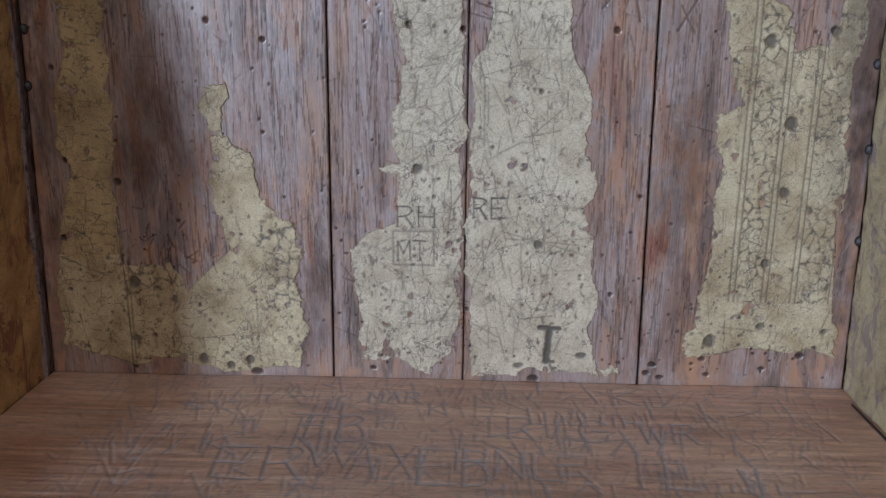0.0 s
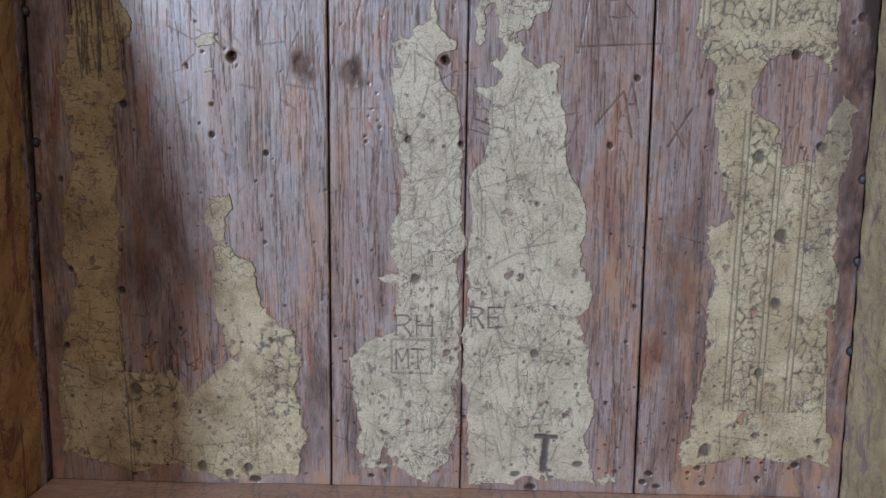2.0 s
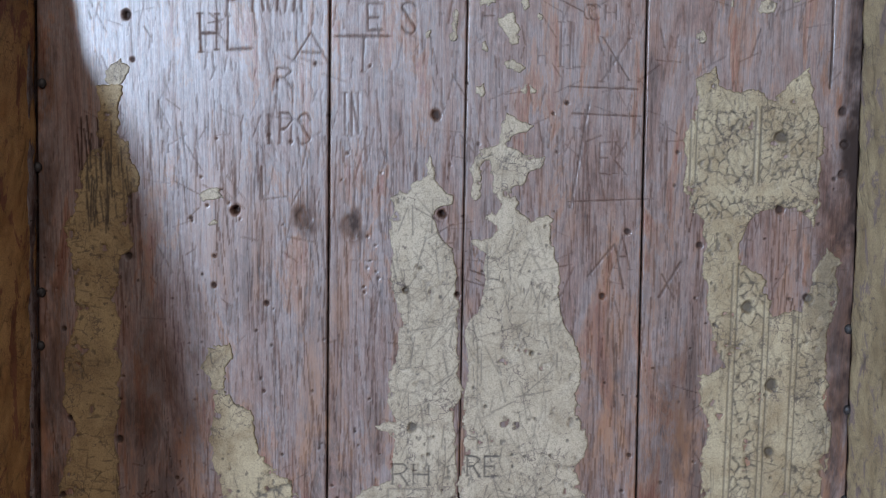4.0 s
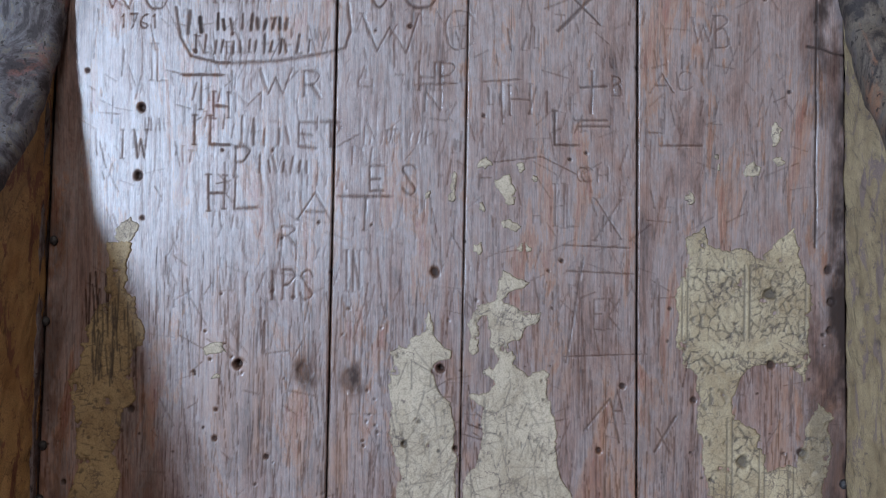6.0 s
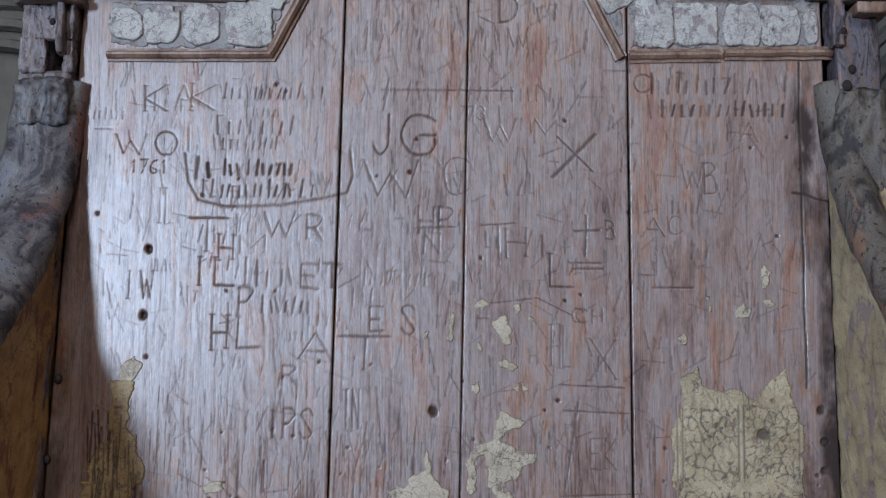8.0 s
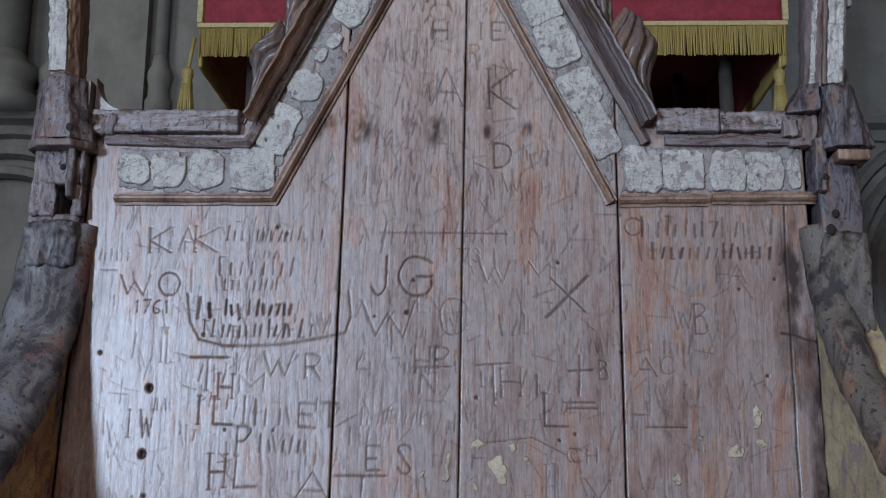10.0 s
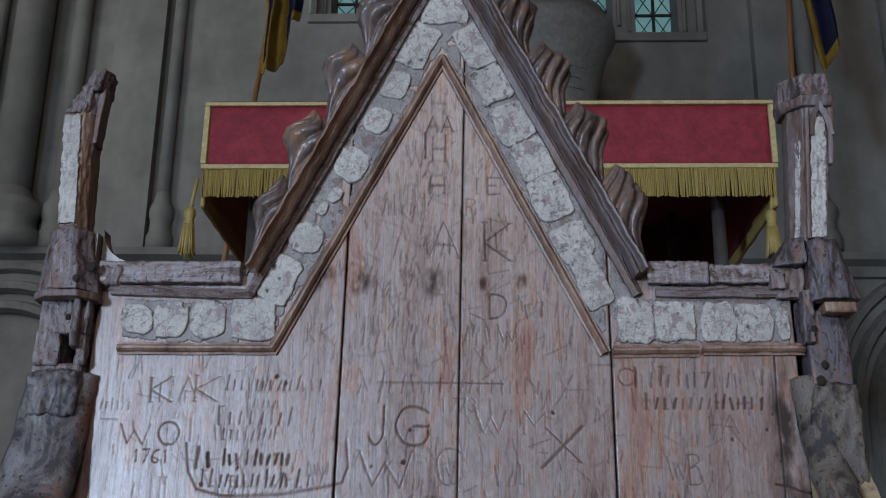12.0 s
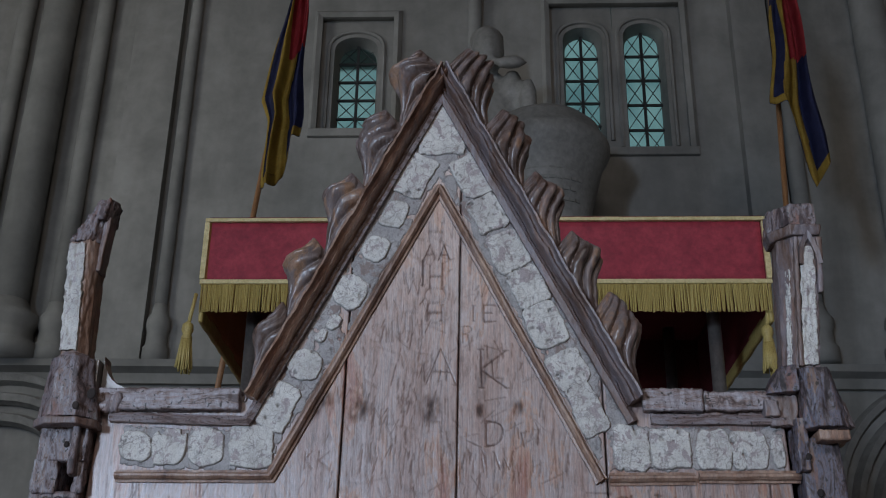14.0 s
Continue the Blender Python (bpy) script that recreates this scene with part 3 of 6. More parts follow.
# scratched into the gesso
cut_letters((("RH", -0.037, 0.786, 0.018, 0.018, 0.0026, 0.95), ("MT", -0.037, 0.755, 0.018, 0.014, 0.0024, 0.95), ("RE", 0.028, 0.795, 0.018, 0.015, 0.0026, 0.95)))
for x0, x1, y, high, width, dirt in ((-0.191, -0.098, 1.382, 0.014, 0.0019, 0.5), (-0.170, -0.139, 1.366, 0.010, 0.0014, 0.4), (-0.196, -0.122, 1.350, 0.017, 0.002, 0.5), (-0.198, -0.138, 1.336, 0.013, 0.0018, 0.45),
                                   (-0.215, -0.202, 1.310, 0.019, 0.004, 0.75), (-0.189, -0.129, 1.313, 0.014, 0.0034, 0.7), (-0.208, -0.110, 1.293, 0.016, 0.0024, 0.62), (-0.157, -0.123, 1.214, 0.022, 0.0026, 0.45),
                                   (-0.152, -0.106, 1.190, 0.015, 0.0024, 0.45), (-0.048, 0.105, 1.380, 0.019, 0.0018, 0.38), (0.190, 0.292, 1.387, 0.018, 0.0022, 0.5)):
    bars(back, x0, x1, y, high, width * 0.85, 0.0003, min(1.0, dirt * 1.3))
for x0, x1, y, high, width, dirt in ((0.199, 0.308, 1.367, 0.014, 0.0028, 0.6), (0.081, 0.132, 1.452, 0.022, 0.0018, 0.42), (-0.065, 0.016, 1.425, 0.022, 0.0014, 0.34), (0.032, 0.126, 1.426, 0.019, 0.0014, 0.3),
                                   (0.071, 0.115, 1.423, 0.012, 0.0012, 0.3), (-0.038, 0.015, 1.511, 0.022, 0.0013, 0.3), (-0.044, -0.007, 1.559, 0.015, 0.0012, 0.3), (-0.309, -0.278, 1.363, 0.011, 0.0014, 0.35),
                                   (0.129, 0.200, 1.280, 0.013, 0.0012, 0.3), (-0.062, -0.002, 1.215, 0.016, 0.0014, 0.3)):
    bars(back, x0, x1, y, high, width * 0.85, 0.0003, min(1.0, dirt * 1.3))
for line, width in (("-.225,1.332 -.221,1.306 -.212,1.29 -.187,1.284 -.136,1.286 -.1,1.292 -.079,1.297 -.074,1.312 -.077,1.335", 0.0028), ("-.05,1.39 .068,1.389", 0.002), ("-.018,1.266 .018,1.267", 0.0018), (".103,1.312 .14,1.35", 0.0044),
                    (".107,1.348 .138,1.317", 0.0026), (".132,1.278 .131,1.242", 0.003), (".122,1.264 .144,1.265", 0.003), (".118,1.236 .145,1.236", 0.0024), (".12,1.231 .147,1.231", 0.0024), (".12,1.19 .09,1.205 .05,1.20", 0.0014),
                    ("-.041,.782 -.006,.782 -.006,.751 -.041,.751 -.041,.782", 0.0028), (".19,1.215 .225,1.215", 0.0024), ("-.147,1.062 -.147,1.036", 0.0022),
                    ("-.034,.744 -.033,.728", 0.003), (".087,.694 .104,.693", 0.005), (".095,.692 .093,.66", 0.0075), (".055,.777 .118,.772", 0.0018), (".05,.784 .10,.770 .125,.762", 0.0016),
                    (".112,1.03 .125,1.115", 0.0022), (".108,1.13 .165,1.128", 0.002), (".112,1.108 .168,1.106", 0.002), (".11,1.035 .18,1.038", 0.0018), (".128,.972 .15,1.0 .158,.962", 0.0026),
                    (".188,.955 .205,.985", 0.0032), (".19,.975 .2,.955", 0.002), ("-.275,.75 -.277,.645", 0.0022), ("-.163,.72 -.163,.655", 0.0012)):
    pts = [tuple(float(c) for c in p.split(",")) for p in line.split()]
    for a, b2 in zip(pts, pts[1:]):
        back.stroke(a, b2, width * 0.72, 0.0005, 0.55)
# long split in the last board, a crack across to its edge, and one beside the arm
for line, width, dirt in (("0.319,1.415 0.3185,1.36 0.3195,1.314 0.319,1.27 0.320,1.244 0.3195,1.2 0.3205,1.166 0.3205,1.13", 0.0016, 1.0), ("0.312,1.299 0.324,1.297 0.334,1.293 0.346,1.291", 0.0024, 0.9), ("-0.281,0.79 -0.279,0.72 -0.280,0.64", 0.0013, 0.9)):
    pts = [tuple(float(c) for c in p.split(",")) for p in line.split()]
    for a, b2 in zip(pts, pts[1:]):
        back.stroke(a, b2, width, 0.0012, dirt)
# faint cuts everywhere on the bare wood, denser where visitors carved most
scratches(checks, -0.34, 0.34, 0.65, 1.06, 2200, 0.060, 0.0008, 0.00012, 0.52, 1.0)
scratches(checks, -0.34, 0.34, 1.0, 1.45, 900, 0.075, 0.0009, 0.00010, 0.24, 1.0)
scratches(checks, -0.13, 0.15, 1.40, 1.72, 300, 0.07, 0.0009, 0.00010, 0.24, 1.0)
scratches(back, -0.30, 0.32, 1.06, 1.42, 800, 0.020, 0.0013, 0.00016, 0.42, 0.7)
for _ in range(46):
    x, z, high = random.uniform(-0.29, 0.27), random.uniform(1.07, 1.39), random.uniform(0.010, 0.018)
    bars(back, x, x + high * random.uniform(0.6, 2.2), z, high, 0.0014, 0.0002, random.uniform(0.34, 0.56))
for _ in range(22):
    x, z, high = random.uniform(-0.09, 0.10), random.uniform(1.41, 1.56), random.uniform(0.010, 0.018)
    bars(back, x, x + high * random.uniform(0.6, 2.2), z, high, 0.0014, 0.0002, random.uniform(0.34, 0.56))
scratches(back, -0.10, 0.15, 1.40, 1.70, 420, 0.018, 0.0014, 0.00016, 0.42, 0.75)
scratches(back, -0.24, 0.17, 0.90, 1.12, 160, 0.026, 0.0012, 0.0002, 0.42, 0.6)
scratches(back, -0.034, 0.012, 0.66, 1.02, 170, 0.026, 0.0011, 0.0002, 0.66, 0.5)
scratches(back, 0.032, 0.105, 0.66, 0.99, 210, 0.028, 0.0011, 0.0002, 0.66, 0.5)
scratches(back, -0.07, 0.13, 0.66, 0.78, 70, 0.03, 0.0010, 0.0002, 0.6, 0.3)
for _ in range(34):
    x, z = random.uniform(-0.302, -0.258), random.uniform(1.0, 1.06)
    back.stroke((x, z), (x + random.uniform(-0.003, 0.003), z + random.uniform(0.015, 0.05)), 0.0013, 0.0004, 0.95)
for _ in range(60):
    x, z = random.uniform(-0.316, -0.290), random.uniform(0.67, 1.04)
    back.stroke((x, z), (x + random.uniform(0.005, 0.012), z + random.uniform(-0.002, 0.002)), 0.0010, 0.0003, 0.7)
scratches(back, 0.21, 0.34, 0.67, 1.12, 110, 0.03, 0.0009, 0.0002, 0.7, 0.35)
scratches(back, -0.34, -0.12, 0.65, 0.80, 170, 0.012, 0.0012, 0.0003, 0.6, 0.4)
for x, y, r, deep in ((-0.170, 1.025, 0.0042, 0.012), (0.005, 1.023, 0.0042, 0.012), (-0.255, 1.246, 0.0042, 0.008), (-0.258, 1.187, 0.0045, 0.008), (0.283, 1.09, 0.006, 0.005), (-0.001, 1.106, 0.005, 0.005),
                      (-0.111, 1.018, 0.009, 0.0012), (-0.072, 1.012, 0.010, 0.0012), (-0.026, 0.958, 0.0035, 0.006), (0.018, 0.955, 0.003, 0.006), (-0.020, 0.838, 0.005, 0.004), (0.083, 0.772, 0.005, 0.003),
                      (-0.271, 0.729, 0.007, 0.006), (-0.277, 0.822, 0.004, 0.005), (0.278, 0.699, 0.004, 0.004), (0.333, 0.695, 0.003, 0.005), (0.276, 0.758, 0.0045, 0.005), (0.285, 0.88, 0.007, 0.004),
                      (0.262, 0.948, 0.006, 0.004), (0.286, 0.822, 0.005, 0.004), (0.312, 0.955, 0.005, 0.004), (0.285, 1.03, 0.005, 0.005), (0.332, 1.111, 0.004, 0.005), (0.334, 1.084, 0.004, 0.005),
                      (0.334, 1.06, 0.004, 0.005), (0.235, 0.684, 0.006, 0.004), (-0.172, 0.656, 0.005, 0.005), (-0.215, 0.655, 0.006, 0.004), (-0.190, 0.65, 0.005, 0.004), (-0.32, 0.84, 0.003, 0.004),
                      (-0.33, 0.77, 0.003, 0.004), (-0.322, 0.92, 0.003, 0.004), (-0.263, 0.985, 0.004, 0.004),
                      (0.082, 0.905, 0.0026, 0.004), (0.22, 1.0, 0.003, 0.003), (0.14, 0.955, 0.003, 0.004), (0.16, 1.01, 0.003, 0.003), (-0.145, 0.945, 0.003, 0.004), (-0.19, 0.96, 0.0025, 0.004)):
    back.hole(x, y, r * 0.72, deep * 0.7, 0.9 if r < 0.0075 else 0.5, 1.15)
for _ in range(90):
    back.hole(random.uniform(-0.33, 0.33), random.uniform(0.66, 1.40), random.uniform(0.0008, 0.0018), 0.002, 0.85)
for _ in range(20):
    back.hole(random.uniform(-0.33, 0.33), random.uniform(0.642, 0.675), random.uniform(0.0015, 0.005), 0.0015, 0.85, 0.7)


back.stroke((0.087, 0.6935), (0.104, 0.693), 0.005, 0.0012, 1.0)
back.stroke((0.0955, 0.692), (0.0935, 0.661), 0.0072, 0.0012, 1.0)


def blotch(x0, x1, z0, z1, amount, scale):
    """A soft dark patch with a cloudy border."""
    w = back.window(x0, x1, z0, z1)
    X, Z = np.meshgrid(back.gx[w[1]], back.gy[w[0]])
    f = np.clip(1.0 - np.hypot((2 * X - x0 - x1) / (x1 - x0), (2 * Z - z0 - z1) / (z1 - z0)), 0, 1)
    f = np.clip(f * (1.1 + 2.4 * fbm(X * scale * 2, Z * scale, 33, 5)), 0, 1)
    back.dirt[w] = np.maximum(back.dirt[w], amount * f)


# right edge: a dark-blue stain and the post's shade, both put into the colour
blotch(0.30, 0.37, 1.20, 1.43, 0.6, 34)
blotch(0.30, 0.365, 0.70, 1.25, 0.55, 30)
blotch(0.325, 0.372, 0.66, 1.46, 0.95, 34)
blotch(0.305, 0.352, 1.25, 1.43, 0.9, 34)
blotch(-0.365, -0.315, 0.66, 1.40, 0.6, 30)
blotch(-0.31, -0.18, 0.76, 1.0, 0.35, 22)
blotch(0.17, 0.23, 0.66, 0.95, 0.4, 26)
blotch(-0.13, -0.09, 0.64, 0.80, 0.4, 30)
for x, z, r in ((-0.105, 1.492, 0.015), (-0.070, 1.488, 0.013), (0.001, 1.488, 0.014), (0.082, 1.49, 0.010), (0.05, 1.486, 0.008), (-0.111, 1.018, 0.016), (-0.070, 1.012, 0.016)):
    blotch(x - r, x + r, z - 1.2 * r, z + 1.2 * r, 0.85, 60)


for _ in range(420):
    x, z = random.uniform(-0.34, 0.34), random.uniform(0.65, 0.78) if random.random() < 0.6 else random.uniform(0.65, 1.1)
    back.hole(x, z, random.uniform(0.0006, 0.0016), 0.0006, random.uniform(0.5, 0.95), random.uniform(0.5, 1.3))


def seam(k, z):
    """The joints between the boards lean a little; k = 0 and 4 are the outer edges."""
    t = (z - 0.64) / 0.76
    return (-0.356 + 0.030 * t, -0.097 + 0.012 * t, 0.0195 + 0.007 * t, 0.1755 - 0.007 * t, 0.357 - 0.016 * t)[k]


LEFT_FOOT, RIGHT_FOOT, PEAK = (-0.178, 1.500), (0.203, 1.500), (0.0095, 1.872)


def board_top(x):
    a = LEFT_FOOT[1] + (x - LEFT_FOOT[0]) / (PEAK[0] - LEFT_FOOT[0]) * (PEAK[1] - LEFT_FOOT[1])
    c = RIGHT_FOOT[1] + (x - RIGHT_FOOT[0]) / (PEAK[0] - RIGHT_FOOT[0]) * (PEAK[1] - RIGHT_FOOT[1])
    return np.maximum(1.500, np.minimum(a, c))


def board_relief(X, Z):
    """How far the wood stands back from its plane: broad cupping, ridged grain and the cuts."""
    grain = fbm(X * 260, Z * 9, 2, 2) * 0.00008 + fbm(X * 12, Z * 2, 8, 3) * 0.0008
    return grain + back.sample(back.depth, X, Z) + checks.sample(checks.depth, X, Z)


def mesh_of(name, verts, faces, cut):
    mesh = bpy.data.meshes.new(name)
    mesh.from_pydata(verts, [], faces)
    a = mesh.attributes.new("cut", "FLOAT", "POINT")
    a.data.foreach_set("value", np.asarray(cut, dtype=np.float32))
    return mesh


def grid_faces(rows, cols):
    i = np.arange(rows * cols).reshape(rows, cols)
    return np.stack([i[:-1, :-1], i[:-1, 1:], i[1:, 1:], i[1:, :-1]], -1).reshape(-1, 4)


def slab(name, X, Y, Z, away, cut, material, parent, label=""):
    """A worn face given as a grid of points, with sides and a back at the offset away."""
    rows, cols = X.shape
    front = np.stack([X, Y, Z], -1).reshape(-1, 3)
    faces = grid_faces(rows, cols).tolist()
    idx = np.arange(rows * cols).reshape(rows, cols)
    loop = np.concatenate([idx[0, :-1], idx[:-1, -1], idx[-1, :0:-1], idx[:0:-1, 0]])
    rear = front[loop] + np.array(away)
    base = len(front)
    k = len(loop)
    for i in range(k):
        j = (i + 1) % k
        faces.append([int(loop[j]), int(loop[i]), base + i, base + j])
    faces.append([base + i for i in range(k - 1, -1, -1)])
    mesh = mesh_of(name, np.vstack([front, rear]).tolist(), faces, np.concatenate([cut.ravel(), np.zeros(k)]))
    ob = link(name, mesh, material, parent, label)
    flags = np.zeros(len(mesh.polygons), dtype=bool)
    flags[: (rows - 1) * (cols - 1)] = True
    mesh.polygons.foreach_set("use_smooth", flags)
    return ob


# ---- the place: a chapel bay of grey stone ----
NORTH = 7.0


def wall_piece(name, bounds, material=STONE, label="plain grey limestone wall of the chapel"):
    ob = part(name, box(bmesh.new(), *bounds), material, None)
    return tagged(ob, label, "wall", kind="structure")


tagged(part("floor", box(bmesh.new(), -6.6, 6.6, -10.4, 7.6, -0.3, 0.0), FLOOR, None), "worn pale stone floor of the chapel", "floor", kind="structure")
# unseen ceiling, added to keep the sky's light out
tagged(part("ceiling", box(bmesh.new(), -6.6, 6.6, -10.4, 7.6, 12.0, 12.3), STONE, None), "high stone ceiling above the chapel", "ceiling", kind="structure")
# unseen side and rear walls added to close the room, pierced where lamps stand
for name, pieces in (("wall_west", ((-6.6, -6.2, -10.4, 1.6, 0, 12), (-6.6, -6.2, 3.6, 7.6, 0, 12), (-6.6, -6.2, 1.6, 3.6, 0, 3.8), (-6.6, -6.2, 1.6, 3.6, 7.0, 12))),
                     ("wall_east", ((6.3, 6.6, -10.4, 7.6, 0, 12),)),
                     ("wall_south", ((-6.2, -5.8, -10.4, -9.9, 0, 12), (-4.4, -1.3, -10.4, -9.9, 0, 12), (-5.8, -4.4, -10.4, -9.9, 0, 1.2), (-5.8, -4.4, -10.4, -9.9, 3.0, 12), (2.5, 6.3, -10.4, -9.9, 0, 12), (-1.3, 2.5, -10.4, -9.9, 0, 4.4), (-1.3, 2.5, -10.4, -9.9, 8.0, 12)))):
    bm = bmesh.new()
    for p in pieces:
        box(bm, *p)
    tagged(part(name, bm, STONE, None), "unseen grey limestone wall closing the room round the lamps", "wall", kind="structure")

# north wall: strips round the two window openings
OPEN_L, OPEN_R = (-1.36, -0.70, 5.88, 7.02), (0.60, 1.76, 5.69, 7.14)
bm = bmesh.new()
for p in ((-6.2, -1.36, 0, 12), (-0.70, 0.60, 0, 12), (1.76, 6.3, 0, 12), (-1.36, -0.70, 0, 5.88), (-1.36, -0.70, 7.02, 12), (0.60, 1.76, 0, 5.69), (0.60, 1.76, 7.14, 12)):
    box(bm, p[0], p[1], NORTH, NORTH + 0.5, p[2], p[3])
wall_north = tagged(part("wall_north", bm, STONE, None), "tall grey limestone wall with small leaded windows", "wall", kind="structure")


def arch_line(x0, x1, z0, z1, rise=0.16, n=10):
    """An opening's outline with a flat four-centred head, from the sill's left end round to its right."""
    mid, half = (x0 + x1) / 2, (x1 - x0) / 2
    pts = [(x0, z0), (x0, z1 - rise)]
    for i in range(1, 2 * n):
        a = math.pi * (1 - i / (2 * n))
        pts.append((mid + half * math.cos(a), z1 - rise + rise * abs(math.sin(a)) ** 0.75))
    return pts + [(x1, z1 - rise), (x1, z0)]


def light_frame(bm, outer, opening, y0, y1):
    """A stone slab filling outer, pierced by the arched opening, its reveal running from y0 back to y1."""
    x0, x1, z0, z1 = outer
    inner = arch_line(*opening)
    rim = []
    for x, z in inner:
        if z <= opening[2] + 1e-6:
            rim.append((x0 if x < (x0 + x1) / 2 else x1, z0))
        elif z <= opening[3] - 0.159:
            rim.append((x0 if x < (x0 + x1) / 2 else x1, z))
        else:
            rim.append((x0 + (x1 - x0) * (x - opening[0]) / (opening[1] - opening[0]), z1))
    vi = [bm.verts.new((x, y0, z)) for x, z in inner]
    vo = [bm.verts.new((x, y0, z)) for x, z in rim]
    vb = [bm.verts.new((x + (0.03 if x < (opening[0] + opening[1]) / 2 else -0.03), y1, z)) for x, z in inner]
    for i in range(len(inner) - 1):
        bm.faces.new((vo[i], vo[i + 1], vi[i + 1], vi[i]))
        bm.faces.new((vi[i], vi[i + 1], vb[i + 1], vb[i]))
    bm.faces.new((vi[0], vb[0], vb[-1], vi[-1]))
    bm.faces.new((vo[0], vi[0], vi[-1], vo[-1]))


def leaded_light(win, opening, rows):
    x0, x1, z0, z1 = opening
    mid, y = (x0 + x1) / 2, NORTH + 0.22
    bm = bmesh.new()
    bm.faces.new([bm.verts.new((x, y + 0.012, z)) for x, z in arch_line(x0 + 0.02, x1 - 0.02, z0, z1)])
    pane = part("pane", bm, PANE, win, "pale blue-green leaded glass")
    pane.visible_shadow = False
    step = (z1 - z0) / rows
    bm = bmesh.new()
    box(bm, mid - 0.012, mid + 0.012, y - 0.02, y + 0.004, z0, z1)
    part("saddle_bar", bm, LEAD, win, "black upright iron bar")
    for r in range(1, rows):
        part("saddle_bar", box(bmesh.new(), x0 + 0.01, x1 - 0.01, y - 0.016, y + 0.004, z0 + r * step - 0.010, z0 + r * step + 0.010), LEAD, win, "black cross bar")
    bm = bmesh.new()
    for r in range(rows):
        for a, c in ((x0 + 0.02, mid), (mid, x1 - 0.02)):
            for s in (0, 1):
                za, zb = z0 + (r + s) * step, z0 + (r + 1 - s) * step
                rod(bm, (a, y, za), (c, y, zb), 0.0045, None, 5)
    part("lead_lattice", bm, LEAD, win, "thin black lead lattice")


for name, outer, lights in (("window_1", OPEN_L, ((-1.235, -0.855, 5.93, 6.85),)), ("window_2", OPEN_R, ((0.735, 1.075, 5.80, 6.93), (1.255, 1.605, 5.74, 6.97)))):
    win = thing(name, "stone-framed window with arched leaded lights", "window", kind="structure")
    bm = bmesh.new()
    if len(lights) == 1:
        light_frame(bm, outer, lights[0], NORTH + 0.06, NORTH + 0.24)
    else:
        cut = (lights[0][1] + lights[1][0]) / 2
        light_frame(bm, (outer[0], cut, outer[2], outer[3]), lights[0], NORTH + 0.06, NORTH + 0.24)
        light_frame(bm, (cut, outer[1], outer[2], outer[3]), lights[1], NORTH + 0.06, NORTH + 0.24)
    part("window_frame", bm, STONE, win)
    x0, x1, z0, z1 = outer
    part("hood_mould", sweep([(x0, NORTH, z0), (x0, NORTH, z1), (x1, NORTH, z1), (x1, NORTH, z0)], [(-0.02, 0.0), (0.05, 0.0), (0.05, 0.02), (0.02, 0.05), (-0.02, 0.03)], step=0.3), STONE, win)
    part("window_sill", box(bmesh.new(), x0 - 0.05, x1 + 0.05, NORTH - 0.04, NORTH + 0.1, z0 - 0.07, z0 + 0.004, 0.01), STONE, win)
    for opening in lights:
        leaded_light(win, opening, 5)
        ox0, ox1, oz0, oz1 = opening
        part("arch_mould", sweep([(x, NORTH + 0.06, z) for x, z in arch_line(ox0 - 0.05, ox1 + 0.05, oz0, oz1 + 0.05, 0.20)], [(-0.018, 0.0), (-0.014, 0.022), (0.004, 0.028), (0.018, 0.012), (0.018, 0.0)], step=0.2), STONE, win)
tagged(part("backdrop", box(bmesh.new(), -3, 3.5, NORTH + 1.2, NORTH + 1.25, 4.5, 8.5), OUTSIDE, None), "pale daylight outside the leaded windows", "backdrop", kind="structure")

# string course and blind arches below it
trim_profile = [(-0.10, 0.0), (-0.10, 0.05), (-0.03, 0.08), (0.0, 0.16), (0.05, 0.18), (0.07, 0.05), (0.07, 0.0)]
tagged(part("trim", sweep([(-6.2, NORTH, 3.80), (6.3, NORTH, 3.72)], trim_profile, step=0.5), STONE, None), "moulded stone string course along the wall", "trim", kind="structure")
for cx, group in ((-3.55, ""), (-1.2, ""), (1.2, ""), (3.55, "")):
    arch = thing("blind_arch", "moulded grey stone blind arch below the string course", "arch", "blind arches", "structure")
    for k, r in enumerate((1.02, 0.88, 0.74)):
        pts = []
        for i in range(25):
            a = math.pi * i / 24
            pts.append((cx - r * math.cos(a), NORTH - 0.02 * k, 2.55 + r * 1.15 * math.sin(a) ** 0.85))
        part("arch_ring", sweep([(cx - r, NORTH, 0.0)] + pts + [(cx + r, NORTH, 0.0)], [(-0.05, 0.0), (-0.03, 0.07), (0.02, 0.09), (0.05, 0.0)], step=0.4), STONE_DARK, arch)
# wall shafts and a broad pilaster
for x, r, z0 in ((-3.62, 0.15, 3.85), (-3.25, 0.07, 3.85), (-2.45, 0.05, 3.85), (-0.02, 0.06, 3.85), (2.55, 0.07, 3.85), (3.3, 0.14, 3.85), (-3.95, 0.07, 3.85)):
    shaft = thing("wall_shaft", "slender grey stone shaft with a moulded base", "column", "wall shafts", "structure")
    part("shaft", lathe(bmesh.new(), [(r, z0 + 0.45), (r, 12.0)], (x, NORTH - r * 0.8), 20), STONE, shaft, "", True)
    part("shaft_base", lathe(bmesh.new(), [(r * 2.0, z0 - 0.02), (r * 2.0, z0 + 0.10), (r * 1.6, z0 + 0.13), (r * 1.55, z0 + 0.22), (r * 1.85, z0 + 0.27), (r * 1.8, z0 + 0.33), (r * 1.25, z0 + 0.38), (r, z0 + 0.46)], (x, NORTH - r * 0.8), 20), STONE, shaft, "", True)
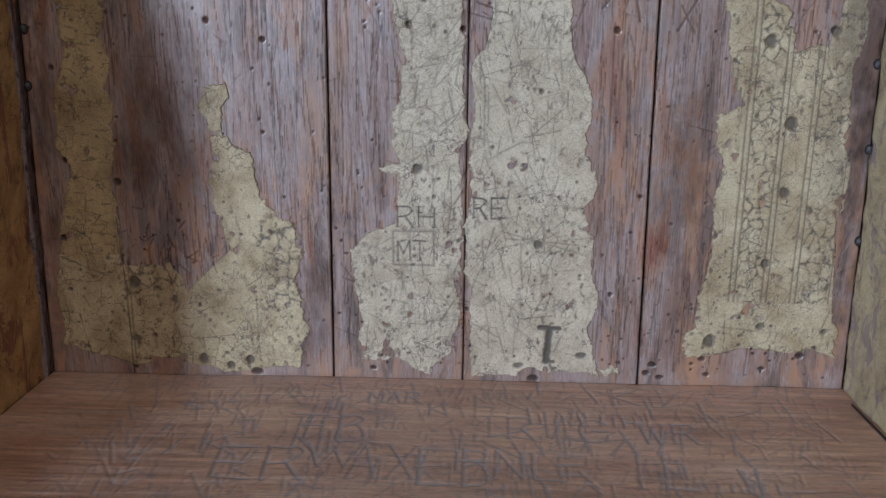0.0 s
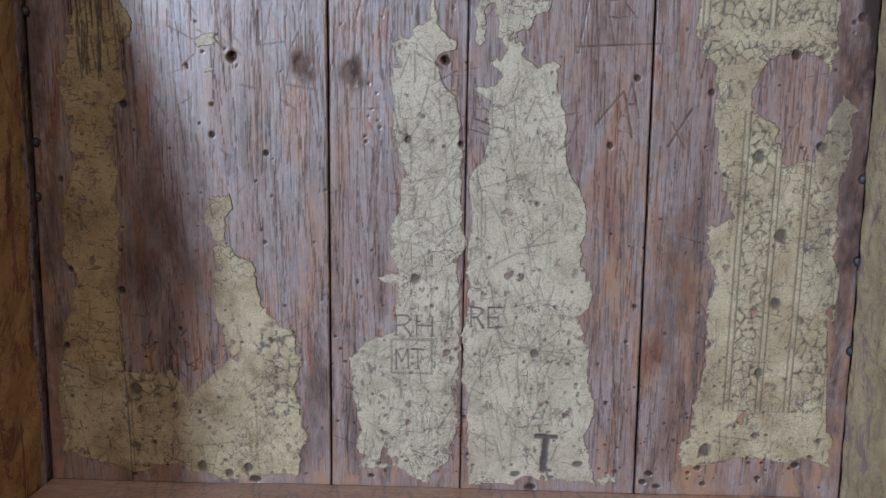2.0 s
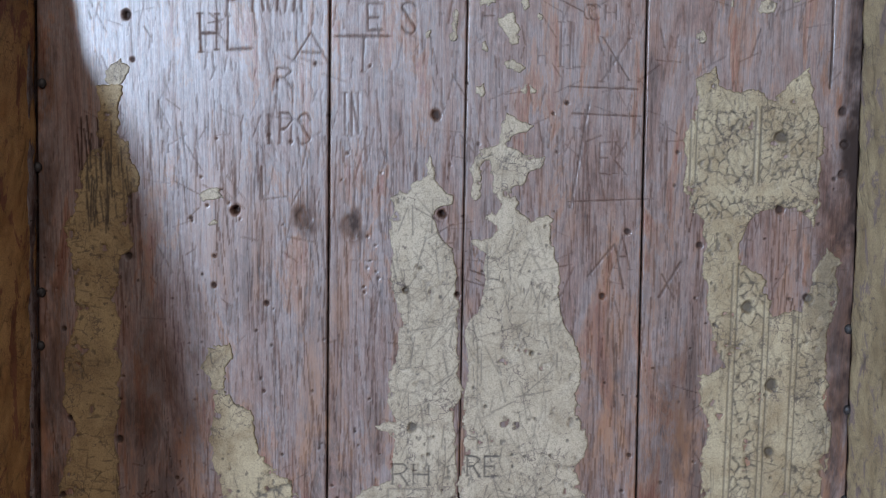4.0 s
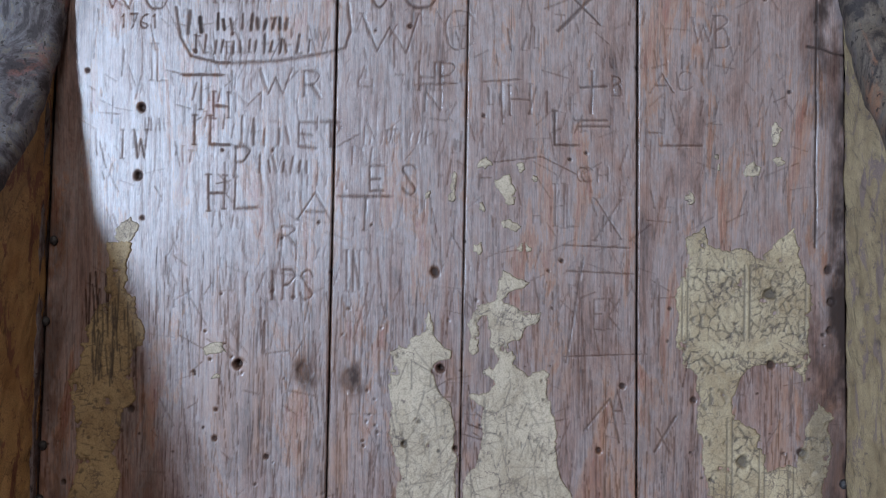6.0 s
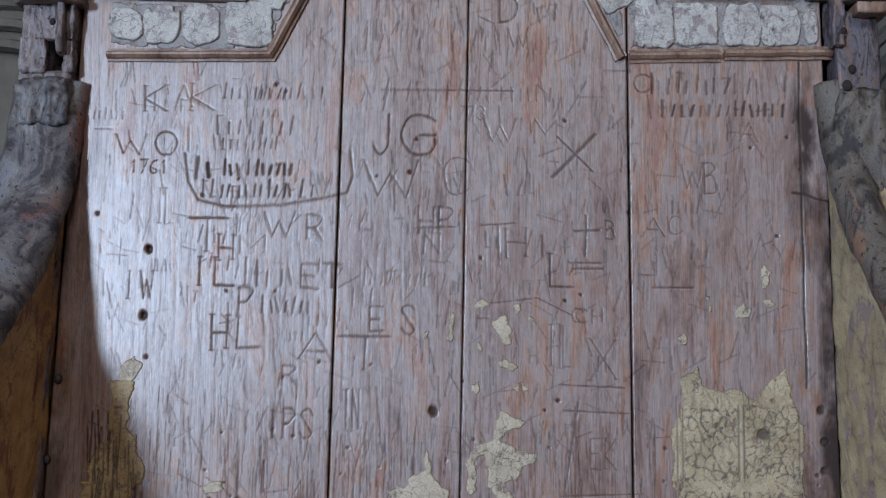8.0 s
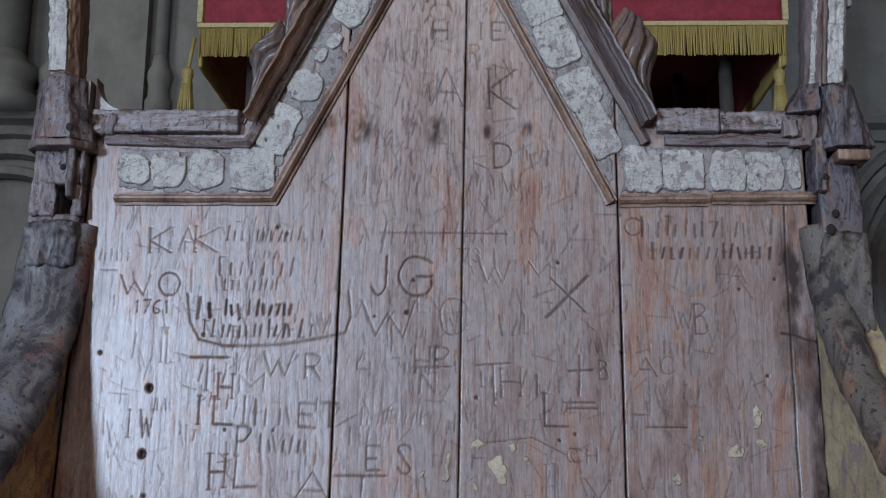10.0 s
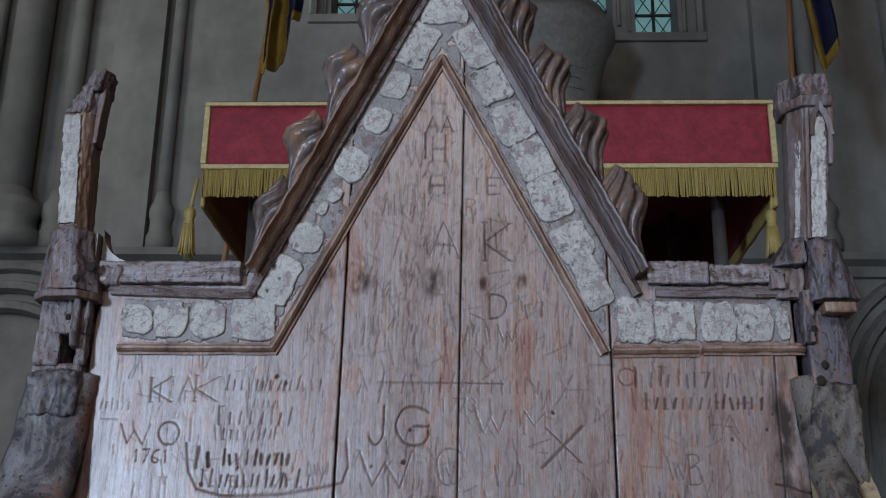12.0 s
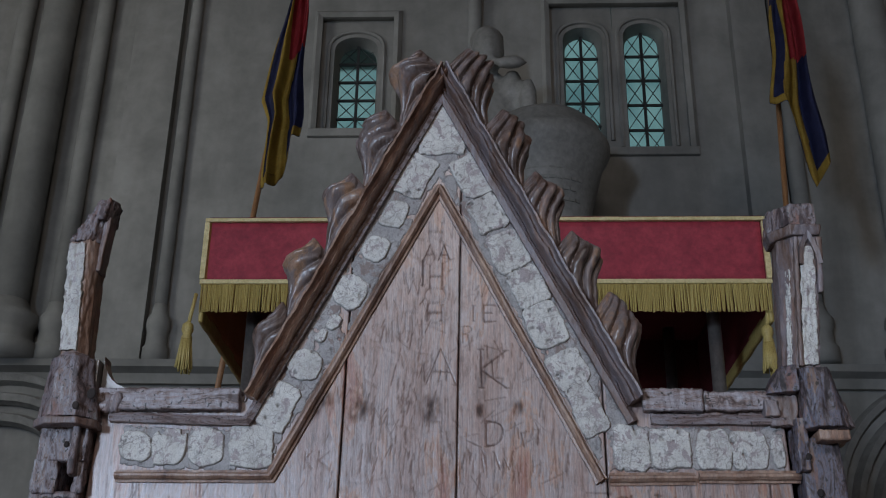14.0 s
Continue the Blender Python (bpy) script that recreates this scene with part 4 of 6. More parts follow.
wall_piece("wall_pilaster", (-2.95, -2.55, NORTH - 0.10, NORTH + 0.02, 3.85, 12.0))
wall_piece("wall_pilaster", (2.15, 2.45, NORTH - 0.12, NORTH + 0.02, 3.85, 12.0))

# ---- monument: a figure leaning over a tapered urn ----
urn = thing("memorial_urn", "tapered grey marble urn with a worn inscription", "urn")
part("body", lathe(bmesh.new(), [(0.28, 3.95), (0.30, 4.4), (0.34, 4.75), (0.43, 5.10), (0.47, 5.16), (0.485, 5.20), (0.485, 5.25), (0.46, 5.29), (0.44, 5.31), (0.42, 5.38), (0.34, 5.46), (0.2, 5.52)], (0.50, 6.25), 36), MARBLE, urn, "", True)
bm = bmesh.new()
for row in range(6):
    z = 5.08 - row * 0.075
    rad = 0.410 - row * 0.0145 + 0.002
    for i in range(9 + row % 2):
        a = -math.pi / 2 + (i - 4.5) * 0.15
        w = 0.04
        q = Matrix.Translation((0.50 + rad * math.cos(a), 6.25 + rad * math.sin(a), z)) @ Matrix.Rotation(a + math.pi / 2, 4, "Z")
        bmesh.ops.create_cube(bm, size=1.0, matrix=q @ Matrix.Diagonal((w, 0.005, 0.026, 1)))
tagged(part("inscription", bm, STONE_DARK, urn, "rows of worn dark lettering bars"), kind="stuff")
part("plinth", box(bmesh.new(), 0.0, 1.1, 5.95, NORTH, 0.0, 3.95, 0.03), MARBLE, urn)
bm = bmesh.new()
for c, s in (((0.11, 6.35, 6.33), (0.13, 0.16, 0.20)), ((0.10, 6.4, 6.46), (0.14, 0.15, 0.10)), ((0.16, 6.5, 5.85), (0.22, 0.18, 0.30)), ((0.30, 6.4, 6.02), (0.08, 0.09, 0.17)), ((0.42, 6.3, 5.85), (0.065, 0.07, 0.20)), ((0.28, 6.22, 6.14), (0.13, 0.06, 0.05)),
             ((0.15, 6.55, 5.45), (0.36, 0.22, 0.32)), ((0.02, 6.4, 5.75), (0.09, 0.10, 0.24)), ((0.47, 6.25, 5.64), (0.10, 0.09, 0.06))):
    bmesh.ops.create_icosphere(bm, subdivisions=3, radius=1.0, matrix=Matrix.LocRotScale(c, None, s))
box(bm, -0.1, 0.3, 6.55, NORTH, 3.95, 5.3)
bmesh.ops.translate(bm, verts=[v for v in bm.verts if v.co.z > 4.0], vec=(-0.02, 0, -0.12))
fig = part("statue", bm, MARBLE, None, "", True)
tagged(fig, "grey marble statue leaning on an urn", "statue")
mod = fig.modifiers.new("blend", "REMESH")
mod.mode, mod.voxel_size, mod.use_smooth_shade = "VOXEL", 0.035, True

# ---- canopy behind the chair ----
canopy = thing("canopy", "crimson cloth canopy with gold fringe on slim poles", "canopy")
CX0, CX1, CY0, CY1, CZ = -0.84, 0.942, 2.2, 3.35, 2.742


def cloth(x0, x1, y0, y1, z0, z1, waves, amp, thick=0.012):
    """A hanging cloth between two corners, lightly waved."""
    bm = bmesh.new()
    nx, nz = 60, 8
    rows = []
    d = Vector((x1 - x0, y1 - y0, 0)).normalized()
    out = Vector((-d.y, d.x, 0))
    for s in (0, 1):
        for j in range(nz + 1):
            row = []
            for i in range(nx + 1):
                u, v = i / nx, j / nz
                w = amp * v * math.sin(u * waves * 6.28 + 2 * math.sin(u * 9)) + s * thick
                row.append(bm.verts.new(Vector((x0 + (x1 - x0) * u, y0 + (y1 - y0) * u, z1 + (z0 - z1) * v)) + out * w))
            rows.append(row)
    h = nz + 1
    for s in (0, 1):
        for j in range(nz):
            for i in range(nx):
                bm.faces.new((rows[s * h + j][i], rows[s * h + j][i + 1], rows[s * h + j + 1][i + 1], rows[s * h + j + 1][i]))
    for j in (0, nz):
        for i in range(nx):
            bm.faces.new((rows[j][i], rows[j][i + 1], rows[h + j][i + 1], rows[h + j][i]))
    for i in (0, nx):
        for j in range(nz):
            bm.faces.new((rows[j][i], rows[j + 1][i], rows[h + j + 1][i], rows[h + j][i]))
    return bm


part("front_valance", cloth(CX0, CX1, CY0, CY0, 2.535, CZ, 5, 0.004), CRIMSON, canopy, "crimson damask valance", True)
part("side_valance", cloth(CX0, CX0, CY1, CY0, 2.44, CZ, 3, 0.004), ORANGE, canopy, "orange-lined side valance", True)
part("side_valance", cloth(CX1, CX1, CY0, CY1, 2.44, CZ, 3, 0.004), LINING, canopy, "dark red side valance", True)
part("rear_curtain", cloth(CX1, CX0, CY1, CY1, 0.9, CZ, 7, 0.02), LINING, canopy, "dark red rear hanging", True)
part("top", box(bmesh.new(), CX0, CX1, CY0 + 0.004, CY1, CZ, CZ + 0.02, 0.004), LINING, canopy, "dark red cloth top")
part("top_braid", box(bmesh.new(), CX0 - 0.008, CX1 + 0.008, CY0 - 0.012, CY0 + 0.016, CZ - 0.003, CZ + 0.010, 0.003), TRIM, canopy, "pale gold braid")
part("lower_braid", box(bmesh.new(), CX0 - 0.006, CX1 + 0.006, CY0 - 0.012, CY0 + 0.016, 2.522, 2.537, 0.003), TRIM, canopy, "pale gold braid")
for x in (CX0, CX1):
    part("corner_braid", box(bmesh.new(), x - 0.009, x + 0.009, CY0 - 0.010, CY0 + 0.016, 2.540, CZ - 0.004, 0.003), TRIM, canopy, "pale gold braid")
bm = bmesh.new()
x = CX0
while x < CX1:
    w = random.uniform(0.004, 0.007)
    z = 2.430 + random.uniform(-0.0025, 0.0025)
    lean = random.uniform(-0.004, 0.004)
    y = CY0 - 0.004 + random.uniform(-0.004, 0.004)
    vs = [bm.verts.new(c) for c in ((x, y, 2.522), (x + w, y, 2.522), (x + w + lean, y, z), (x + lean, y, z), (x + w / 2, y - 0.003, 2.522), (x + w / 2 + lean, y - 0.003, z))]
    bm.faces.new((vs[0], vs[4], vs[5], vs[3]))
    bm.faces.new((vs[4], vs[1], vs[2], vs[5]))
    bm.faces.new((vs[0], vs[1], vs[2], vs[3]))
    x += w * 0.86
tagged(part("fringe", bm, GOLD, canopy, "heavy gold bullion fringe"), kind="stuff")
for x0, ya, yb in ((CX0, CY1, CY0), (CX1, CY0, CY1)):
    part("side_fringe", cloth(x0, x0, ya, yb, 2.40, 2.45, 9, 0.0012), GOLD, canopy, "gold fringe along the side", True)
for x, z in ((CX0 - 0.035, 2.25), (CX1 - 0.02, 2.24)):
    bm = bmesh.new()
    rod(bm, (x + 0.015, CY0 + 0.02, 2.5), (x, CY0 + 0.02, z + 0.14), 0.006)
    lathe(bm, [(0.006, z + 0.155), (0.017, z + 0.145), (0.019, z + 0.128), (0.013, z + 0.112), (0.017, z + 0.104), (0.017, z + 0.096), (0.014, z + 0.09), (0.016, z + 0.05)], (x, CY0 + 0.02), 14)
    for j in range(26):
        a, long = j * 6.283 / 26, random.uniform(-0.012, 0.012)
        c, s = math.cos(a), math.sin(a)
        rod(bm, (x + 0.014 * c, CY0 + 0.02 + 0.014 * s, z + 0.096), (x + 0.023 * c + random.uniform(-0.003, 0.003), CY0 + 0.02 + 0.023 * s, z + long), 0.0034)
    part("tassel", bm, GOLD, canopy, "gold corner tassel", True)
for x in (-0.70, 0.79):
    for y in (2.35, 3.2):
        part("pole", rod(bmesh.new(), (x, y, 0.0), (x, y, CZ), 0.022, None, 16), STEEL, canopy, "slim dull metal pole", True)


# ---- flags ----
def flag(pole_low, pole_high, y, z_top, edges, hem, label):
    """A flag draped down its leaning staff: edges gives (height, left, right), hem the lower border's height across the cloth."""
    f = thing("flag", label, "flag", "hanging flags")
    (xa, za), (xb, zb) = pole_low, pole_high
    slope = (xb - xa) / (zb - za)
    part("pole", rod(bmesh.new(), (xa - slope * za, y + 0.03, 0.0), (xb + slope * 0.6, y + 0.03, zb + 0.6), 0.020, 0.016, 12), POLE, f, "brown wooden flagstaff", True)
    nu, nv = 48, 70
    hs, ls, rs = [e[0] for e in edges][::-1], [e[1] for e in edges][::-1], [e[2] for e in edges][::-1]
    grid = {}
    for j in range(nv + 1):
        for i in range(nu + 1):
            u, v = i / nu, j / nv
            z = z_top + (float(np.interp(u, [h[0] for h in hem], [h[1] for h in hem])) - z_top) * v
            x0, x1 = float(np.interp(z, hs, ls)), float(np.interp(z, hs, rs))
            fold = 0.055 * math.sin(u * 10 + 2.4 * v) * (0.4 + 0.6 * v) + 0.022 * math.sin(u * 23 + 5 * v)
            grid[i, j] = Vector((x0 + (x1 - x0) * u + 0.010 * math.sin(v * 11 + u * 4), y - 0.09 + fold, z))
    band = lambda u, v: 0.22 + 0.08 * math.sin(3 * v) < u < 0.74 - 0.10 * v
    for name, material, lift, where in (("cloth", NAVY, 0.0, lambda u, v: True), ("gold_panel", YELLOW, 0.006, lambda u, v: band(u, v) and v > 0.22), ("gold_border", YELLOW, 0.008, lambda u, v: v > 0.955 or (u < 0.09 and v > 0.35)),
                                        ("red_canton", RED, 0.010, lambda u, v: u > 0.48 and v < 0.42 + 0.12 * u)):
        bm = bmesh.new()
        made = {}
        for j in range(nv):
            for i in range(nu):
                if where((i + 0.5) / nu, (j + 0.5) / nv):
                    quad = []
                    for k in ((i, j), (i + 1, j), (i + 1, j + 1), (i, j + 1)):
                        if k not in made:
                            made[k] = bm.verts.new(grid[k] + Vector((0, -lift, 0)))
                        quad.append(made[k])
                    bm.faces.new(quad)
        bmesh.ops.solidify(bm, geom=bm.faces[:], thickness=0.004)
        part(name, bm, material, f, "", True)
    return f


flag((-1.351, 4.114), (-1.183, 5.714), 5.0, 6.0, ((6.0, -1.17, -1.09), (5.5, -1.24, -1.08), (4.9, -1.35, -1.07), (4.75, -1.30, -1.07), (4.25, -1.285, -1.12)), ((0.0, 4.27), (0.3, 4.26), (0.6, 4.36), (0.75, 4.58), (1.0, 4.62)), "navy, gold and red flag hanging from a staff")
flag((1.868, 4.27), (1.928, 5.67), 5.0, 6.0, ((6.0, 1.93, 2.00), (5.5, 1.89, 2.04), (4.85, 1.82, 2.09), (4.6, 1.88, 2.11), (4.25, 1.94, 2.12)), ((0.0, 4.84), (0.3, 4.80), (0.36, 4.46), (0.5, 4.27), (1.0, 4.42)), "navy, gold and red flag drooping beside its staff")

# ---- the chair ----
chair = thing("throne_chair", "ancient carved oak throne with graffiti and flaking gesso", "chair")


def gesso_field(outline, keep_out=(), ragged=1.0, cell=0.00085, seed=0):
    """Signed distance to a ragged outline, on a fine grid round it; negative inside."""
    pts = [tuple(float(c) for c in p.split(",")) for p in outline.split()]
    xs, zs = [p[0] for p in pts], [p[1] for p in pts]
    X, Z = np.meshgrid(np.arange(min(xs) - 0.012, max(xs) + 0.012, cell), np.arange(min(zs) - 0.012, max(zs) + 0.012, cell))
    wx = X + ragged * (0.0075 * fbm(X * 42, Z * 42, seed, 5) + 0.0022 * vnoise(X * 420, Z * 420, seed))
    wz = Z + ragged * (0.0075 * fbm(X * 42, Z * 42, seed + 9, 5) + 0.0022 * vnoise(X * 420, Z * 420, seed + 3))

    def signed(poly):
        d = np.full(X.shape, 1e9)
        inside = np.zeros(X.shape, dtype=bool)
        for (ax, az), (bx, bz) in zip(poly, poly[1:] + poly[:1]):
            dx, dz = bx - ax, bz - az
            t = np.clip(((wx - ax) * dx + (wz - az) * dz) / (dx * dx + dz * dz + 1e-12), 0, 1)
            d = np.minimum(d, np.hypot(wx - ax - t * dx, wz - az - t * dz))
            cross = (az > wz) != (bz > wz)
            inside ^= cross & (wx < (bx - ax) * (wz - az) / (bz - az + 1e-12) + ax)
        return np.where(inside, -d, d)

    S = signed(pts)
    for other in keep_out:
        S = np.maximum(S, -signed([tuple(float(c) for c in p.split(",")) for p in other.split()]))
    return X, Z, S


def worley(X, Z, size, seed):
    """Distance between the two nearest of scattered seeds: small on the borders of cells."""
    u, v = X / size, Z / size
    iu, iv = np.floor(u).astype(int), np.floor(v).astype(int)
    f1, f2 = np.full(X.shape, 9.0), np.full(X.shape, 9.0)
    for a in (-1, 0, 1):
        for c in (-1, 0, 1):
            px = iu + a + table[(iu + a + seed) % 256, (iv + c) % 256]
            pz = iv + c + table[(iu + a) % 256, (iv + c + seed + 71) % 256]
            d = np.hypot(u - px, v - pz)
            f2 = np.minimum(f2, np.maximum(f1, d))
            f1 = np.minimum(f1, d)
    return f2 - f1


def gesso_patch(outline, material, parent, label, keep_out=(), thick=0.0013, seed=0, ornament=(), fields=None, crazed=1.0, name="gesso_patch", base=None, ragged=1.0):
    X, Z, S = fields or gesso_field(outline, keep_out, ragged, seed=seed)
    used = S < 0
    # lost flakes inside the patch
    flakes = fbm(X * 90, Z * 90, seed + 21, 4)
    S = np.maximum(S, (flakes - (0.58 if ragged == 1.0 else 0.72) + np.clip(0.16 - np.abs(S) * 14, 0, 0.16)) * 0.006)
    gz, gx = np.gradient(S, Z[1, 0] - Z[0, 0], X[0, 1] - X[0, 0])
    norm = gx * gx + gz * gz + 1e-6
    move = np.where(S > 0, np.clip(S / norm, 0, 0.0015), 0)
    PX, PZ = X - gx * move, Z - gz * move
    ground = board_relief(PX, PZ) if base is None else base(PX, PZ)
    rise = thick * np.clip(-S / 0.0011, 0, 1) ** 0.6 * (1 + 0.35 * fbm(X * 70, Z * 70, seed + 4, 3))
    warped_x, warped_z = X + 0.004 * fbm(X * 60, Z * 60, 3), Z + 0.004 * fbm(X * 60, Z * 60, 6)
    mask = np.clip(fbm(X * 26, Z * 26, seed + 2, 3) * 3 + 0.3, 0, 1) * crazed
    line = np.maximum(np.clip(1 - worley(warped_x, warped_z, 0.026, 5) / 0.030, 0, 1) * mask, 0.62 * np.clip(1 - worley(warped_x, warped_z, 0.0105, 15) / 0.075, 0, 1) * np.clip(fbm(X * 22, Z * 22, seed + 8, 3) * 3 + 0.15, 0, 1))
    dirt = back.sample(back.dirt, PX, PZ) * 0.9
    for x0, x1, z0, z1, size in ornament:
        soft = 0.016 * fbm(X * 60, Z * 60, 44, 3) if size > 0.0125 else 0.0
        zone = (X + soft > x0) & (X + soft < x1) & (Z + soft > z0) & (Z + soft < z1)
        bent_x, bent_z = X + 0.003 * fbm(X * 120, Z * 120, 31, 2), Z + 0.003 * fbm(X * 120, Z * 120, 34, 2)
        veins = worley(bent_x, bent_z * 0.8, size * 0.80, 21)
        leaf = np.clip(1.3 - veins / 0.20, 0, 1) * np.clip(0.55 + 2.2 * fbm(X * 520, Z * 520, 37, 2), 0.1, 1)
        leaf = np.maximum(leaf, np.clip(1.2 - veins / 0.07, 0, 1) * 0.9)
        line = np.where(zone, np.maximum(line, leaf * (0.45 + 0.50 * (fbm(X * 40, Z * 40, 12, 3) > -0.15))), line)
        for e in (np.abs(X - x0), np.abs(X - x1), np.abs(X - x0 + 0.0045), np.abs(X - x1 - 0.0045)) if size < 0.0125 else ():
            line = np.where((Z > z0) & (Z < z1), np.maximum(line, np.clip(1.2 - e / 0.0009, 0, 1) * 0.8), line)
    pits = np.clip((fbm(X * 280, Z * 170, seed + 51, 2) - 0.36) * 7, 0, 1) * np.clip(fbm(X * 30, Z * 30, seed + 54, 3) * 3 + 0.5, 0, 1)
    line = np.maximum(line, pits * 0.75)
    Y = ground - rise + line * 0.00045
    edge = np.clip(1 + S / 0.0013, 0, 1) * 0.45
    cut = np.clip(np.maximum(np.maximum(dirt, line * 0.85), edge), 0, 1)
    Y = np.where(S > 0, ground + 0.0006, Y)
    q = grid_faces(*X.shape)
    inside = (S < 0).ravel()
    q = q[inside[q].any(axis=1)]
    ids, inv = np.unique(q, return_inverse=True)
    if len(ids) < 12:
        return None
    verts = np.stack([PX.ravel()[ids], Y.ravel()[ids], PZ.ravel()[ids]], -1)
    return link(name, mesh_of(name, verts.tolist(), inv.reshape(-1, 4).tolist(), cut.ravel()[ids]), material, parent, label, True)


# four upright boards of the back
boards = []
for k in range(4):
    gap_l, gap_r = (0.0008, 0.0006, 0.0003, 0.0006)[k], (0.0006, 0.0003, 0.0006, 0.0008)[k]
    zmid = 1.0
    cols = int((seam(k + 1, zmid) - seam(k, zmid)) / 0.00098)
    rows = 940 if k in (0, 3) else 1160
    u, v = np.meshgrid(np.linspace(0, 1, cols), np.linspace(0, 1, rows))
    foot = 0.63
    X = seam(k, 1.0) + gap_l + u * (seam(k + 1, 1.0) - seam(k, 1.0) - gap_l - gap_r)
    for _ in range(2):
        Z = foot + v * (board_top(X) - foot)
        lo, hi = seam(k, Z) + gap_l, seam(k + 1, Z) - gap_r
        wob = 0.0003 * fbm(Z * 30, Z * 0 + k, 40 + k, 3)
        X = lo + wob + u * (hi - lo)
    edge = np.minimum(u, 1 - u) * (seam(k + 1, 1.0) - seam(k, 1.0))
    Y = board_relief(X, Z) + 0.0009 * np.clip(1 - edge / 0.0011, 0, 1) ** 2
    dirt = np.clip(np.maximum(back.sample(back.dirt, X, Z), checks.sample(checks.dirt, X, Z)) + 0.5 * np.clip(1 - edge / 0.0014, 0, 1), 0, 1)
    boards.append(slab("back_board", X, Y, Z, (0, 0.028, 0), dirt, OAK, chair, "bare worn oak board cut with old graffiti"))
# added near-black board paints the shade seen through the joints
part("backing_board", box(bmesh.new(), -0.34, 0.34, 0.034, 0.045, 0.60, 1.49), SHADOW_GAP, chair, "near-black board standing in for shade in the joints")

STRIP = "-.285,1.133 -.262,1.128 -.268,1.112 -.269,1.087 -.263,1.083 -.253,1.055 -.255,1.045 -.265,1.038 -.264,1.008 -.263,.993 -.272,.979 -.275,.895 -.280,.792 -.281,.752 -.335,.752 -.327,.791 -.32,.833 -.326,.884 -.313,.934 -.312,.983 -.317,1.007 -.309,1.021 -.3,1.059 -.284,1.08 -.28,1.112"
FOOT = "-.336,.757 -.284,.757 -.281,.745 -.273,.748 -.238,.751 -.228,.722 -.203,.744 -.187,.763 -.194,.799 -.196,.834 -.19,.853 -.202,.888 -.198,.907 -.179,.912 -.181,.884 -.18,.864 -.162,.85 -.157,.81 -.141,.792 -.126,.785 -.117,.769 -.123,.743 -.123,.699 -.116,.688 -.127,.671 -.128,.649 -.159,.645 -.201,.645 -.231,.652 -.257,.654 -.278,.648 -.344,.663 -.342,.706"
MID_L = "-.036,1.036 -.026,1.04 -.014,1.05 -.007,1.057 -.004,1.077 0,1.057 .004,1.048 .016,1.043 .015,1.034 .002,1.031 -.005,1.024 0,1.005 .012,.991 .017,.977 .016,.958 .0195,.934 .019,.838 .018,.70 .016,.703 .012,.686 .008,.669 -.01,.645 -.04,.659 -.071,.656 -.076,.678 -.074,.7 -.074,.744 -.076,.765 -.068,.778 -.039,.786 -.038,.822 -.043,.828 -.054,.837 -.038,.842 -.042,.861 -.037,.885 -.029,.928 -.034,.951 -.036,.977"
MID_R = ".059,1.112 .07,1.101 .077,1.094 .073,1.089 .059,1.082 .076,1.073 .087,1.071 .085,1.064 .076,1.06 .071,1.05 .063,1.048 .072,1.034 .072,1.025 .079,1.017 .095,1.021 .098,1.015 .093,1.009 .101,.992 .105,.949 .112,.935 .12,.906 .123,.871 .126,.841 .134,.826 .123,.8 .133,.78 .132,.748 .136,.705 .133,.683 .136,.661 .142,.645 .112,.652 .081,.653 .061,.645 .026,.645 .024,.76 .0245,.86 .026,.929 .036,.939 .038,.958 .042,.973 .044,.992 .03,.996 .028,1.001 .049,1.006 .051,1.025 .058,1.036 .048,1.048 .046,1.066 .037,1.062 .037,1.036 .03,1.036 .027,1.059 .039,1.075 .052,1.082"
RIGHT = ".222,1.017 .221,1.02 .209,1.03 .204,1.078 .206,1.092 .213,1.117 .211,1.136 .227,1.15 .23,1.131 .261,1.127 .27,1.117 .304,1.146 .308,1.117 .318,1.089 .318,1.046 .316,1.016 .306,1.023 .288,1.03 .262,1.024 .258,1.012 .253,.999 .259,.985 .278,.966 .282,.942 .308,.943 .315,.971 .326,1.0 .337,.986 .336,.954 .334,.936 .329,.89 .336,.843 .337,.793 .333,.752 .339,.721 .344,.688 .344,.666 .328,.677 .303,.674 .259,.675 .235,.669 .215,.666 .213,.685 .223,.696 .227,.739 .227,.791 .232,.841 .226,.889 .232,.888 .243,.894 .24,.908 .231,.93 .226,.951"
LEAVES = ((0.253, 0.276, 0.722, 0.985, 0.0105), (0.305, 0.333, 0.722, 0.97, 0.0115), (0.214, 0.262, 1.050, 1.112, 0.0100), (0.266, 0.313, 1.052, 1.115, 0.0080), (0.21, 0.315, 1.022, 1.041, 0.0085))
gesso_patch(STRIP, BROWN_SHADED, boards[0], "gilded gesso strip, browner for the arm's shade", seed=1)
gesso_patch(FOOT, SHADED, boards[0], "flaking cream gesso with incised foliage", seed=2, ornament=((-0.158, -0.116, 0.710, 0.790, 0.0150), (-0.275, -0.230, 0.722, 0.755, 0.0150)))
gesso_patch(MID_L, CREAM, boards[1], "cracked cream gesso with scratched initials", seed=3)
gesso_patch(MID_R, CREAM, boards[2], "cracked cream gesso with scratched lines", seed=4)
gesso_patch(RIGHT, OLIVE, boards[3], "gilded gesso with punched leaf borders", seed=5, ornament=LEAVES, crazed=0.5)
